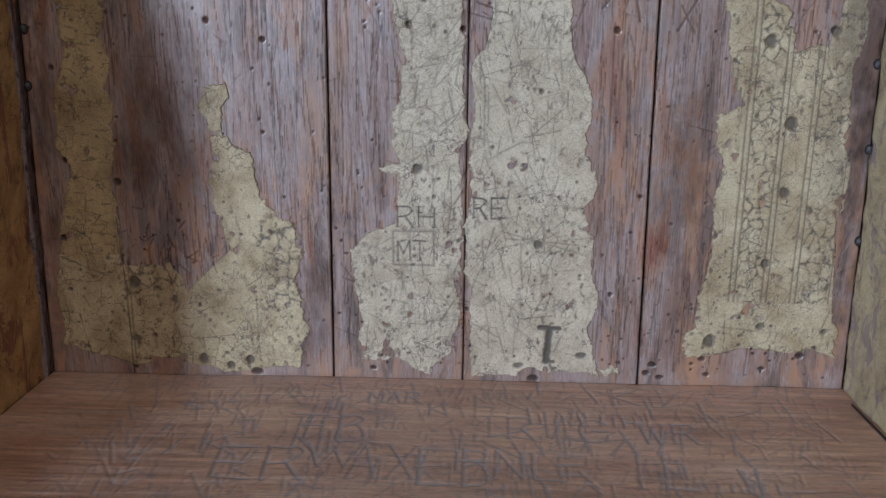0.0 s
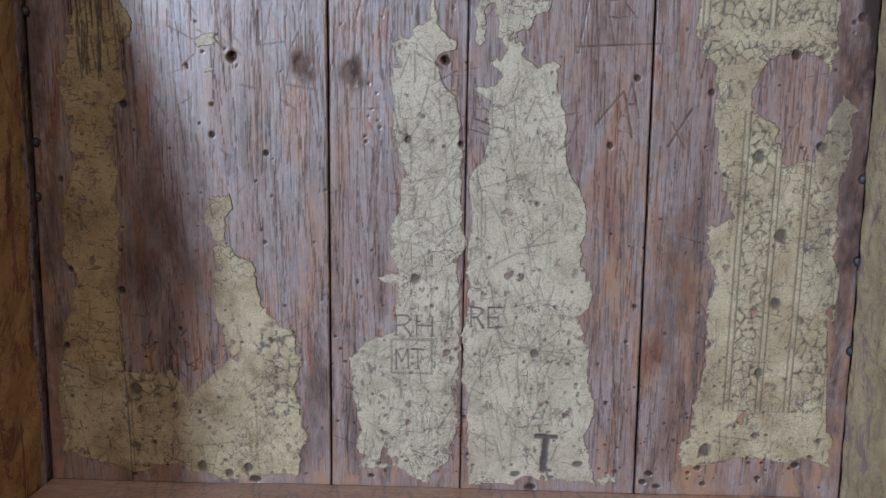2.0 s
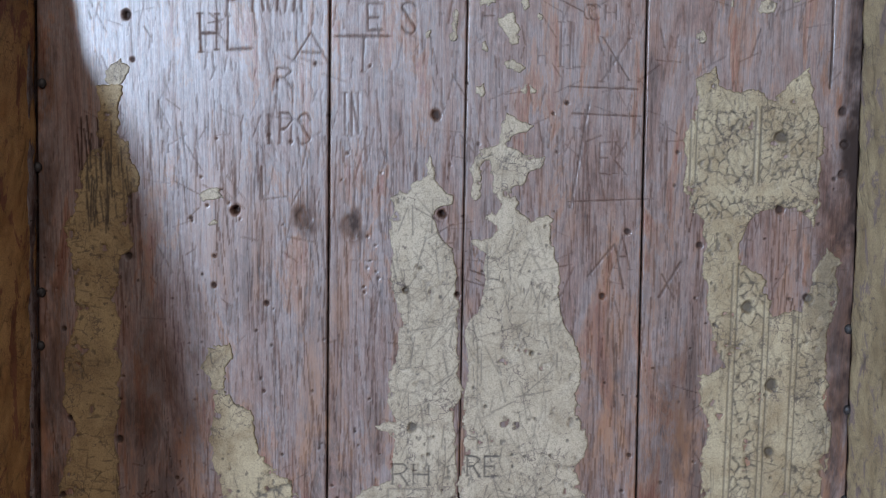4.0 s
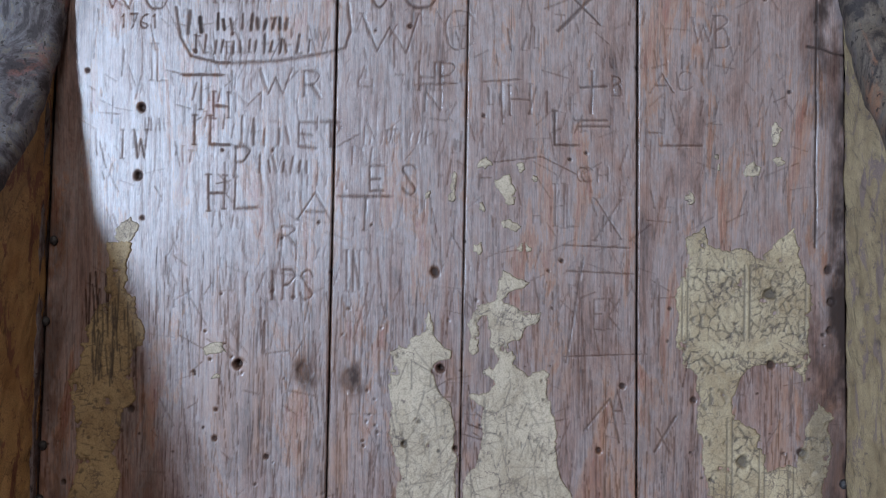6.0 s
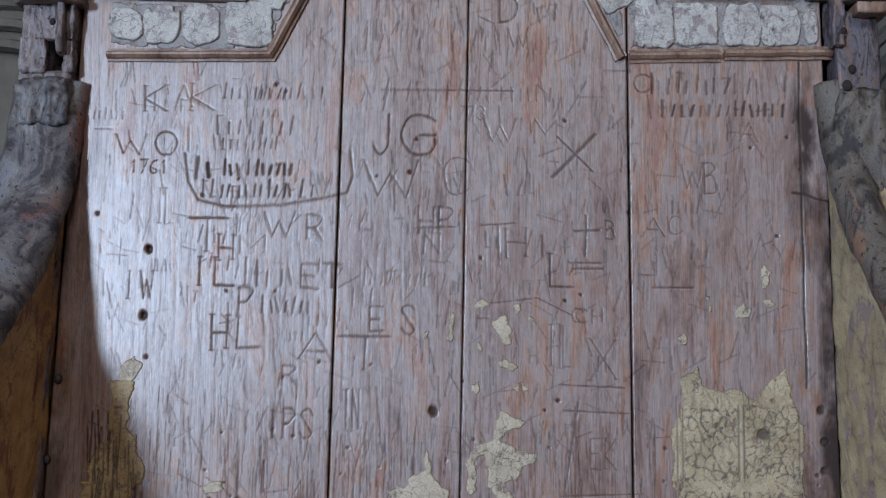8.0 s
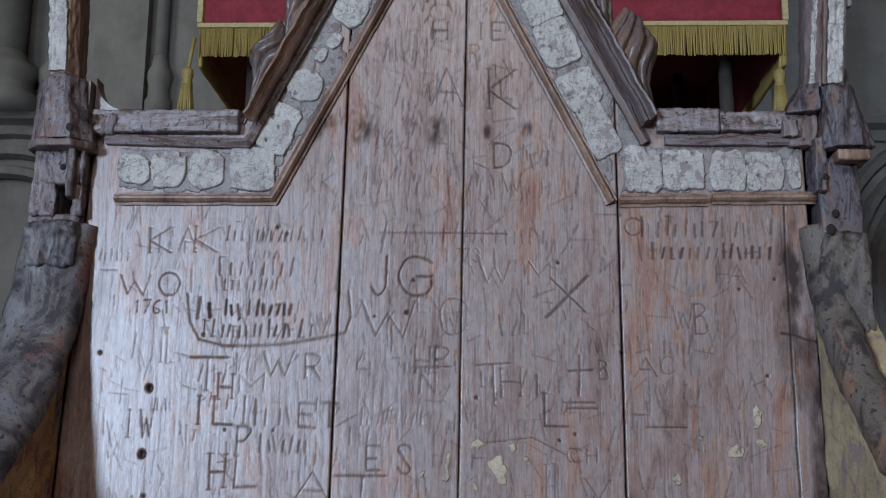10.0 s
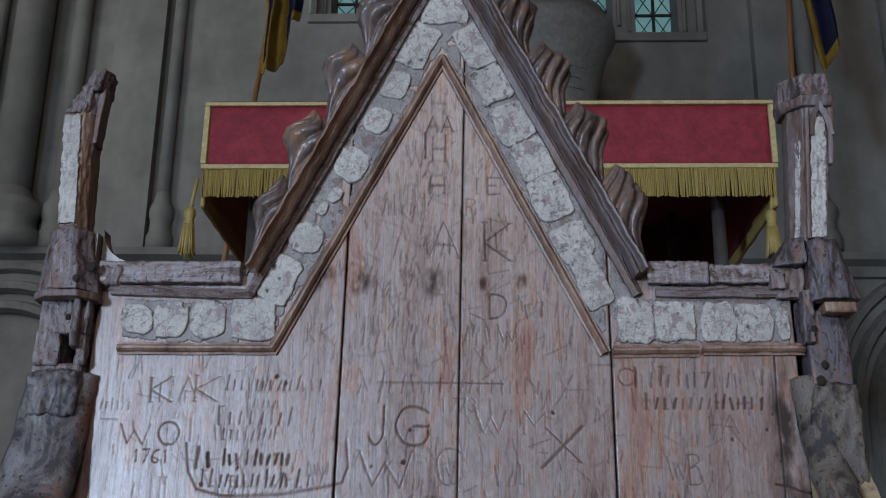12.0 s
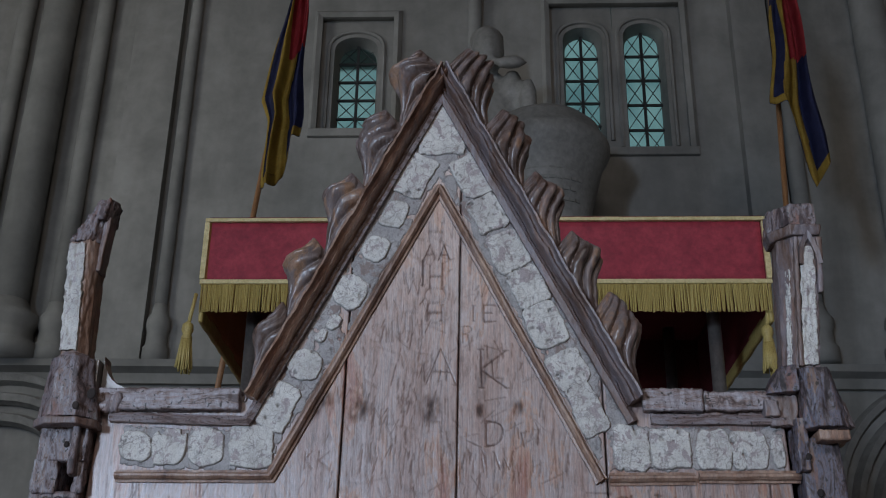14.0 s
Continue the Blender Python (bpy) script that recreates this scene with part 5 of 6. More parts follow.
# stray flakes
for x, z, rx, rz in ((-0.19, 1.036, 0.012, 0.006), (-0.194, 1.014, 0.006, 0.003), (0.039, 1.124, 0.004, 0.004), (0.076, 1.127, 0.008, 0.006), (0.058, 1.149, 0.006, 0.006), (0.066, 1.142, 0.005, 0.004), (0.04, 1.199, 0.007, 0.004),
                     (0.07, 1.198, 0.004, 0.006), (0.085, 1.188, 0.004, 0.003), (0.039, 1.163, 0.004, 0.004), (0.061, 1.178, 0.009, 0.011), (0.215, 1.17, 0.005, 0.008), (0.239, 1.194, 0.003, 0.004), (0.268, 1.194, 0.006, 0.007),
                     (0.234, 1.208, 0.004, 0.003), (0.287, 1.228, 0.005, 0.012), (0.014, 1.178, 0.004, 0.016), (-0.007, 1.17, 0.004, 0.004), (-0.268, 1.138, 0.011, 0.012), (0.150, 0.652, 0.010, 0.006),
                     (0.05, 1.02, 0.006, 0.006), (0.29, 1.20, 0.004, 0.004)):
    ring = " ".join(f"{x + rx * math.cos(a) * random.uniform(0.7, 1.15):.4f},{z + rz * math.sin(a) * random.uniform(0.7, 1.15):.4f}" for a in [i * 0.698 for i in range(9)])
    k = 0 if x < seam(1, z) else 1 if x < seam(2, z) else 2 if x < seam(3, z) else 3
    gesso_patch(ring, CREAM, boards[k], "small stray flake of gesso", seed=int(x * 900) % 40, thick=0.001, name="gesso_flake", crazed=0.4)

# gable mouldings
inner_line = [(-0.298, 0, 1.421), (-0.150, 0, 1.421), (0.0065, 0, 1.728), (0.163, 0, 1.418)]
bead = [(-0.006, 0.0), (-0.006, 0.0025), (-0.0038, 0.003), (-0.003, 0.006), (-0.001, 0.0085), (0.001, 0.0085), (0.0028, 0.006), (0.0033, 0.0025), (0.0055, 0.003), (0.006, 0.0)]
part("frieze_moulding", sweep(inner_line[:3], bead, amp=0.0004, step=0.003), RED_OAK, chair, "rounded red-brown oak bead")
part("frieze_moulding", sweep([inner_line[2], inner_line[3]], bead, amp=0.0004, step=0.003), RED_OAK, chair, "rounded red-brown oak bead")
part("frieze_moulding", sweep([(0.170, 0, 1.420), (0.250, 0, 1.421)], bead, amp=0.0006, step=0.003), RED_OAK, chair, "rounded red-brown oak bead")
part("frieze_moulding", sweep([(0.2535, 0, 1.4225), (0.347, 0, 1.423)], bead, amp=0.0006, step=0.003), RED_OAK, chair, "rounded red-brown oak bead")
fillet = [(-0.005, 0.0), (-0.005, 0.007), (0.0, 0.010), (0.005, 0.005), (0.006, 0.0)]
left_outer, right_outer = [(-0.310, 0, 1.478), (-0.176, 0, 1.474), (0.0075, 0, 1.838)], [(0.0085, 0, 1.838), (0.195, 0, 1.474)]
part("outer_moulding", sweep(left_outer, fillet, amp=0.0005, step=0.003), SHOULDER, chair, "thin oak fillet")
part("outer_moulding", sweep(right_outer, fillet, amp=0.0005, step=0.003), DARK_OAK, chair, "thin oak fillet")
part("outer_moulding", sweep([(0.212, 0, 1.477), (0.340, 0, 1.477)], fillet, amp=0.0010, step=0.003), SHOULDER, chair, "battered oak fillet")
coping = [(-0.0055, -0.02), (-0.0055, 0.006), (-0.0035, 0.011), (-0.002, 0.006), (-0.0005, 0.009), (0.0008, 0.020), (0.0028, 0.023), (0.0042, 0.0175), (0.0058, 0.016), (0.0078, 0.018), (0.0092, 0.025), (0.0112, 0.0255), (0.0125, 0.019), (0.0125, -0.02)]
part("gable_coping", sweep([(-0.167, 0, 1.4925), (0.017, 0, 1.8655)], coping, amp=0.0013, step=0.003), RED_OAK, chair, "split red-brown oak coping")
part("gable_coping", sweep([(0.003, 0, 1.8655), (0.193, 0, 1.4905)], coping, amp=0.0013, step=0.003), DARK_OAK, chair, "dark worn oak coping")
# shoulders
block("shoulder_rail", (-0.324, -0.184, -0.010, 0.03, 1.484, 1.506), SHOULDER, chair, 0.0011, 70, 0.005, 0.002, 1.0, "notched oak top rail")
block("shoulder_rail", (0.205, 0.262, -0.011, 0.03, 1.484, 1.506), SHOULDER, chair, 0.0013, 70, 0.005, 0.002, 2.0, "battered oak top rail")
block("shoulder_rail", (0.2635, 0.343, -0.009, 0.03, 1.485, 1.504), SHOULDER, chair, 0.0017, 60, 0.005, 0.002, 3.0, "battered oak top rail")

# grey ground of the frieze, then its raised fields
for k, outline in ((0, "-.300,1.428 -.152,1.428 -.088,1.555 -.088,1.638 -.172,1.468 -.300,1.472"), (1, "-.0825,1.566 .005,1.738 .0255,1.702 .0255,1.795 .0075,1.826 -.0825,1.650"),
                   (2, ".0295,1.695 .160,1.436 .166,1.440 .166,1.520 .0295,1.790"), (3, ".1705,1.428 .336,1.430 .336,1.470 .198,1.469 .1705,1.515")):
    gesso_patch(outline, GROUND, boards[k], "dirty grey ground of the frieze", seed=70 + k, thick=0.0010, name="frieze_ground", crazed=0.6)

FRIEZE = ((-0.283, 1.450, 0.015, 0.015), (-0.250, 1.450, 0.016, 0.018), (-0.214, 1.450, 0.017, 0.018), (-0.170, 1.450, 0.021, 0.019), (-0.147, 1.490, 0.015, 0.022), (-0.124, 1.531, 0.016, 0.015),
          (-0.108, 1.563, 0.005, 0.007), (-0.098, 1.577, 0.006, 0.008), (-0.082, 1.609, 0.017, 0.017), (-0.058, 1.657, 0.012, 0.014), (-0.040, 1.697, 0.012, 0.015), (-0.020, 1.742, 0.0145, 0.021),
          (0.008, 1.797, 0.020, 0.024), (0.040, 1.742, 0.0145, 0.020), (0.0585, 1.698, 0.0145, 0.0175), (0.0775, 1.655, 0.015, 0.018), (0.097, 1.614, 0.0145, 0.0165), (0.114, 1.573, 0.0145, 0.019),
          (0.135, 1.528, 0.015, 0.016), (0.152, 1.488, 0.012, 0.022), (0.192, 1.450, 0.017, 0.020), (0.229, 1.449, 0.018, 0.018), (0.270, 1.449, 0.015, 0.018), (0.303, 1.449, 0.016, 0.017), (0.329, 1.448, 0.006, 0.015))
for i, (x, z, rx, rz) in enumerate(FRIEZE):
    slope = 0.0 if z < 1.46 or i == 12 else (-0.44 if x < 0.0 else 0.44)
    squarish = 0.30 if i in (3, 4, 11, 12, 13, 14, 15, 16, 17, 18, 19, 20, 21, 22, 23) else 0.70
    ring = []
    for j in range(14):
        a = j * 2 * math.pi / 14
        c, s = math.copysign(abs(math.cos(a)) ** squarish, math.cos(a)), math.copysign(abs(math.sin(a)) ** squarish, math.sin(a))
        k = random.uniform(1.24, 1.32) if 10 < i < 20 else random.uniform(1.06, 1.15)
        dx, dz = rx * c * k, rz * s * k
        ring.append(f"{x + dx * math.cos(slope) - dz * math.sin(slope):.4f},{z + dx * math.sin(slope) + dz * math.cos(slope):.4f}")
    k = 0 if x < seam(1, z) else 1 if x < seam(2, z) else 2 if x < seam(3, z) else 3
    gesso_patch(" ".join(ring), WHITE, boards[k], "raised chalky gesso field", seed=50 + i, thick=0.0034, name="frieze_field", crazed=0.55, ragged=0.45)


def fuse(ob, voxel):
    """Melts the overlapping shells of a part into one carved skin."""
    mod = ob.modifiers.new("fuse", "REMESH")
    mod.mode, mod.voxel_size, mod.use_smooth_shade = "VOXEL", voxel, True
    skin = bpy.data.meshes.new_from_object(ob.evaluated_get(bpy.context.evaluated_depsgraph_get()))
    ob.modifiers.remove(mod)
    old, ob.data = ob.data, skin
    bpy.data.meshes.remove(old)
    return ob


# crockets: curled leaves along the gable
def crocket(start, side, size, seed):
    """A fluted leaf that creeps up the coping, swells, rolls over and ends in an upturned tip; start is its foot's place along the slope."""
    foot, peak = (Vector((-0.176, 0, 1.500)), Vector((0.010, 0, 1.878))) if side < 0 else (Vector((0.202, 0, 1.498)), Vector((0.010, 0, 1.878)))
    along = (peak - foot).normalized()
    out = Vector((side * abs(along.z), 0, abs(along.x)))
    base = foot + along * start
    rnd = random.Random(seed)
    bm = bmesh.new()
    places = (0.0, 0.12, 0.26, 0.40, 0.52, 0.62, 0.72, 0.80, 0.87, 0.94, 1.0)
    swell = (0.007, 0.009, 0.013, 0.021, 0.031, 0.0365, 0.0355, 0.0285, 0.0185, 0.0095, 0.0015)
    drift = (0.001, 0.001, 0.002, 0.003, 0.004, 0.005, 0.007, 0.0115, 0.0175, 0.0235, 0.029)
    flutes, swirl, phase = rnd.choice((9, 10)), rnd.uniform(2.2, 2.9) * -side, rnd.uniform(0, 6)

    def shell(path, radii, ringn, shape):
        rings = []
        for k, (mid, (ro, ry)) in enumerate(zip(path, radii)):
            ring = []
            for j in range(ringn):
                a = 2 * math.pi * j / ringn
                f = shape(k / (len(path) - 1), a)
                p = mid + out * (ro * f * math.cos(a)) + Vector((0, ry * f * math.sin(a), 0))
                d = (p - base).dot(out)
                if d < 0.001:
                    p += out * (0.001 - d) * 0.95
                ring.append(bm.verts.new(p))
            rings.append(ring)
        for r, s2 in zip(rings, rings[1:]):
            for j in range(ringn):
                bm.faces.new((r[j], r[(j + 1) % ringn], s2[(j + 1) % ringn], s2[j]))
        bm.faces.new(rings[0])
        bm.faces.new(rings[-1])

    def fluted(s, a):
        crest = 1 - abs(math.sin(0.5 * flutes * (a + swirl * s ** 2.5) + phase))
        fold = 0.10 * math.sin(13 * s + 1.2 * a + phase) * min(1.0, 2.2 * s)
        p = Vector((a * 1.7, s * 7.0, seed))
        return 1.02 - 0.42 * crest ** 2.0 * min(1.0, 0.5 + 1.2 * s) + fold + 0.05 * noise.noise(p) + 0.03 * noise.noise(p * 3.1)

    n = 64
    path, radii = [], []
    for i in range(n):
        s = i / (n - 1)
        r = float(np.interp(s, places, swell)) * size
        path.append(base + along * (0.108 * s) + out * (float(np.interp(s, places, drift)) * size) + Vector((0, 0.004 - 0.012 * max(0.0, s - 0.6), 0)))
        radii.append((r, 0.45 * r + 0.0115 * size * math.sin(math.pi * min(1.0, 0.12 + 0.87 * s)) ** 0.8))
    shell(path, radii, 72, fluted)
    fuse(part("crocket", bm, CARVED, chair, "curled carved oak leaf crocket", True), 0.0010)


for i, (start, size) in enumerate(((0.002, 1.0), (0.0785, 0.98), (0.157, 0.96), (0.240, 1.08), (0.328, 1.16))):
    crocket(start, 1, size, 3 + i)
for i, (start, size) in enumerate(((-0.008, 0.72), (0.068, 0.94), (0.152, 1.0), (0.236, 1.14), (0.322, 1.2))):
    crocket(start, -1, size, 13 + i)


# corner posts with what is left of their pinnacles
def lean(dx, z0, z1):
    def apply(bm):
        for v in bm.verts:
            v.co.x += dx * (v.co.z - z0) / (z1 - z0)
    return apply


block("corner_post", (-0.404, -0.3555, -0.012, 0.05, 0.0, 1.404), POST_WOOD, chair, 0.0016, 45, 0.010, 0.003, 4.0, "worm-eaten oak corner post", lean(0.028, 0.64, 1.40))
block("post_head", (-0.374, -0.350, -0.014, 0.05, 1.402, 1.436), POST_WOOD, chair, 0.0020, 60, 0.004, 0.002, 4.3, "worm-eaten oak beside the mortise")
block("post_head", (-0.336, -0.3255, -0.013, 0.05, 1.402, 1.436), POST_WOOD, chair, 0.0020, 60, 0.004, 0.002, 4.5, "worm-eaten oak beside the mortise")
block("post_head", (-0.373, -0.3255, -0.014, 0.05, 1.432, 1.476), POST_WOOD, chair, 0.0014, 60, 0.004, 0.002, 4.7, "worm-eaten oak head of the post")
# near-black plate paints the shade at the back of the mortise
part("mortise_back", box(bmesh.new(), -0.352, -0.334, 0.03, 0.045, 1.402, 1.436), SHADOW_GAP, chair, "near-black plate painting the shade in the mortise")
block("corner_post", (0.3665, 0.404, -0.014, 0.05, 0.0, 1.458), POST_BLUE, chair, 0.0018, 45, 0.008, 0.003, 5.0, "splintered oak corner post", lean(-0.018, 0.64, 1.40))
block("post_fillet", (-0.339, -0.332, -0.022, -0.008, 1.418, 1.466), POST_WOOD, chair, 0.0010, 60, 0.004, 0.002, 6.0)


def octagon(x0, x1, y0, y1, cut):
    """An upright block's outline with its two front corners cut off."""
    return [(x0 + cut, y0), (x1 - cut, y0), (x1, y0 + cut), (x1, y1), (x0, y1), (x0, y0 + cut)]


prism("post_capital", octagon(-0.378, -0.319, -0.030, 0.035, 0.016), octagon(-0.372, -0.330, -0.028, 0.032, 0.012), 1.472, 1.533, POST_WOOD, chair, 0.0013, 48, 0.0016, 7.0, "split oak block at the post's head")
prism("post_capital_top", octagon(-0.371, -0.333, -0.026, 0.03, 0.012), octagon(-0.366, -0.338, -0.024, 0.03, 0.010), 1.533, 1.538, DARK_OAK, chair, 0.0008, 60, 0.0016, 7.5)
prism("post_base_mould", octagon(-0.380, -0.318, -0.032, 0.035, 0.016), octagon(-0.380, -0.318, -0.032, 0.035, 0.016), 1.464, 1.471, DARK_OAK, chair, 0.0009, 60, 0.0018, 8.0)
# flat near-black domes paint the shade of bolt holes; nothing is bored
for x, y, z, r in ((-0.336, -0.0305, 1.482, 0.0034), (-0.3255, -0.022, 1.496, 0.0046), (-0.345, -0.0145, 1.448, 0.0028), (0.3525, -0.019, 1.438, 0.003), (0.360, -0.0165, 1.405, 0.0034), (0.352, -0.027, 1.388, 0.0042)):
    bm = bmesh.new()
    bmesh.ops.create_uvsphere(bm, u_segments=12, v_segments=8, radius=1.0, matrix=Matrix.LocRotScale((x, y, z), None, (r, 0.0012, r * 1.15)))
    part("bolt_hole_shade", bm, SHADOW_GAP, chair, "near-black dome painted as the shade in a bolt hole", True)
prism("post_capital", octagon(0.351, 0.394, -0.034, 0.035, 0.010), octagon(0.352, 0.381, -0.030, 0.03, 0.006), 1.463, 1.522, POST_BLUE, chair, 0.0017, 48, 0.0016, 9.0, "splintered oak block at the post's head")
prism("capital_knob", octagon(0.380, 0.398, -0.026, 0.02, 0.006), octagon(0.380, 0.392, -0.022, 0.02, 0.005), 1.466, 1.492, DARK_OAK, chair, 0.0016, 60, 0.0014, 9.4)
prism("capital_wing", [(0.321, -0.014), (0.351, -0.026), (0.351, 0.02), (0.321, 0.02)], [(0.336, -0.012), (0.350, -0.022), (0.350, 0.02), (0.336, 0.02)], 1.500, 1.527, POST_BLUE, chair, 0.0010, 60, 0.0016, 10.0, "sloping oak wing beside the block")
prism("capital_wing", [(0.324, -0.008), (0.350, -0.012), (0.350, 0.02), (0.324, 0.02)], [(0.324, -0.008), (0.350, -0.012), (0.350, 0.02), (0.324, 0.02)], 1.470, 1.499, DARK_OAK, chair, 0.0016, 60, 0.0016, 10.6, "dark recessed oak below the wing")
block("post_base_mould", (0.361, 0.390, -0.031, 0.03, 1.451, 1.461), RED_OAK, chair, 0.0009, 60, 0.004, 0.002, 11.0)
bracket = bmesh.new()
part("bracket_plate", box(bmesh.new(), -0.3295, -0.326, -0.012, 0.016, 1.482, 1.534, 0.0008), STEEL, chair, "thin upright metal plate")
pts = [(-0.325, 1.505)] + [(-0.325 + 0.034 * (1 - math.cos(a)), 1.541 - 0.034 * math.sin(a)) for a in [i * math.pi / 16 for i in range(9)]] + [(-0.290, 1.505)]
face = bracket.faces.new([bracket.verts.new((x, 0.0, z)) for x, z in pts])
ext = bmesh.ops.extrude_face_region(bracket, geom=[face])
bmesh.ops.translate(bracket, verts=[g for g in ext["geom"] if isinstance(g, bmesh.types.BMVert)], vec=(0, 0.02, 0))
part("curved_bracket", bracket, STEEL, chair, "pale curved metal bracket")

prism("pinnacle_shaft", [(-0.364, -0.017), (-0.346, -0.019), (-0.3395, -0.010), (-0.3395, 0.012), (-0.364, 0.012)], [(-0.372, -0.017), (-0.352, -0.019), (-0.3435, -0.010), (-0.3435, 0.012), (-0.372, 0.012)], 1.536, 1.664, RED_OAK, chair, 0.0011, 60, 0.0014, 12.0, "broken oak pinnacle shaft")
prism("pinnacle_gesso", [(-0.3645, -0.020), (-0.3475, -0.0215), (-0.3475, -0.017), (-0.3645, -0.015)], [(-0.3725, -0.020), (-0.3545, -0.0215), (-0.3545, -0.017), (-0.3725, -0.015)], 1.541, 1.656, WHITE, chair, 0.0016, 130, 0.0010, 13.0, "white gesso left on the shaft", 0.0006)
prism("pinnacle_fragment", [(-0.372, -0.018), (-0.352, -0.020), (-0.342, -0.010), (-0.342, 0.012), (-0.372, 0.012)], [(-0.357, -0.018), (-0.345, -0.020), (-0.338, -0.010), (-0.338, 0.010), (-0.357, 0.010)], 1.660, 1.690, POST_WOOD, chair, 0.0020, 70, 0.0012, 14.0, "splintered pinnacle fragment")
prism("pinnacle_fragment", [(-0.358, -0.019), (-0.340, -0.020), (-0.335, -0.010), (-0.335, 0.010), (-0.358, 0.010)], [(-0.349, -0.017), (-0.336, -0.018), (-0.331, -0.010), (-0.331, 0.008), (-0.349, 0.008)], 1.684, 1.708, POST_WOOD, chair, 0.0020, 80, 0.0012, 14.6, "splintered pinnacle fragment")
prism("pinnacle_fragment", [(-0.343, -0.014), (-0.3385, -0.014), (-0.3385, 0.006), (-0.343, 0.006)], [(-0.341, -0.014), (-0.334, -0.014), (-0.334, 0.006), (-0.341, 0.006)], 1.628, 1.690, DARK_OAK, chair, 0.0008, 70, 0.0014, 15.0)
# the better kept pinnacle: a two-faced shaft with a gessoed lancet and a battered cap
prism("pinnacle_shaft", [(0.343, 0.000), (0.3545, -0.014), (0.3755, -0.014), (0.3755, 0.02), (0.343, 0.02)], [(0.351, 0.000), (0.3635, -0.014), (0.3885, -0.014), (0.3885, 0.02), (0.351, 0.02)], 1.524, 1.668, DARK_OAK, chair, 0.0010, 60, 0.0014, 16.0, "oak pinnacle shaft")
prism("pinnacle_gesso", [(0.3585, -0.0168), (0.3735, -0.0168), (0.3735, -0.013), (0.3585, -0.013)], [(0.3700, -0.0168), (0.3835, -0.0168), (0.3835, -0.013), (0.3700, -0.013)], 1.528, 1.652, WHITE, chair, 0.0017, 120, 0.0010, 19.0, "white gesso in the lancet", 0.0006)
prism("pinnacle_gesso", [(0.3465, -0.0070), (0.3500, -0.0110), (0.3520, -0.0090), (0.3485, -0.0050)], [(0.3545, -0.0070), (0.3580, -0.0110), (0.3600, -0.0090), (0.3565, -0.0050)], 1.530, 1.630, WHITE, chair, 0.0016, 120, 0.0010, 19.5, "thin remains of white gesso", 0.0004)
for lower, upper, z0, z1, seed in (((0.3545, 0.3585), (0.3635, 0.3680), 1.526, 1.662, 17.0), ((0.3815, 0.3865), (0.3865, 0.3925), 1.602, 1.662, 18.0)):
    prism("pinnacle_mullion", [(lower[0], -0.019), (lower[1], -0.019), (lower[1], -0.012), (lower[0], -0.012)], [(upper[0], -0.019), (upper[1], -0.019), (upper[1], -0.012), (upper[0], -0.012)], z0, z1, DARK_OAK, chair, 0.0008, 70, 0.0014, seed)
part("lancet_arch", sweep([(0.3685, -0.013, 1.632), (0.3695, -0.013, 1.644), (0.3725, -0.013, 1.655), (0.3775, -0.013, 1.665), (0.3825, -0.013, 1.655), (0.3855, -0.013, 1.644), (0.3865, -0.013, 1.632)], [(-0.0022, 0.0), (-0.0022, 0.006), (0.0022, 0.008), (0.0024, 0.0)], amp=0.0006, step=0.002), DARK_OAK, chair, "pointed oak lancet head")
prism("pinnacle_cap", [(0.346, 0.002), (0.361, -0.019), (0.3905, -0.019), (0.3905, 0.024), (0.346, 0.024)], [(0.343, 0.000), (0.360, -0.023), (0.3920, -0.023), (0.3920, 0.024), (0.343, 0.024)], 1.664, 1.674, DARK_OAK, chair, 0.0010, 70, 0.0014, 20.0, "battered oak cap moulding")
prism("pinnacle_cap", [(0.344, 0.002), (0.361, -0.020), (0.3885, -0.020), (0.3885, 0.024), (0.344, 0.024)], [(0.346, 0.002), (0.362, -0.019), (0.3880, -0.019), (0.3880, 0.022), (0.346, 0.022)], 1.675, 1.699, POST_WOOD, chair, 0.0016, 70, 0.0012, 21.0, "battered oak pinnacle cap")
block("post_splinter", (0.344, 0.354, -0.020, 0.02, 1.425, 1.475), POST_BLUE, chair, 0.0018, 60, 0.004, 0.001, 42.0, "splintered oak end")
block("post_splinter", (0.318, 0.332, -0.014, 0.01, 1.478, 1.494), DARK_OAK, chair, 0.0018, 60, 0.004, 0.001, 44.0, "splintered oak end")
block("post_splinter", (-0.322, -0.300, -0.010, 0.02, 1.482, 1.500), DARK_OAK, chair, 0.0030, 70, 0.004, 0.001, 45.0, "splintered oak end")
# added near-black block paints the cavity's shade behind the broken post
block("post_backing", (0.343, 0.372, 0.022, 0.048, 1.00, 1.49), SHADOW_GAP, chair, 0.0005, 30, 0.03, 0.001, 46.0, "near-black block standing in for shade behind the broken post")

# seat
seat_sheet = Raster(-0.46, 0.46, -0.48, 0.02, 0.0012)
for text, x, y, high, wide in (("W", -0.10, -0.150, 0.035, 0.060), ("AX", -0.065, -0.165, 0.05, 0.03), ("ER", -0.17, -0.168, 0.045, 0.04), ("IL", 0.15, -0.165, 0.05, 0.032), ("H", 0.02, -0.15, 0.03, 0.03), ("WR", 0.17, -0.10, 0.03, 0.026),
                               ("MAR", -0.06, -0.045, 0.018, 0.016), ("RIG", 0.06, -0.10, 0.035, 0.03), ("TB", -0.12, -0.11, 0.04, 0.04), ("NL", 0.05, -0.16, 0.04, 0.03), ("EB", -0.01, -0.17, 0.05, 0.035)):
    carve(seat_sheet, text, x, y, high, wide, 0.0028, 0.0008, 0.9)
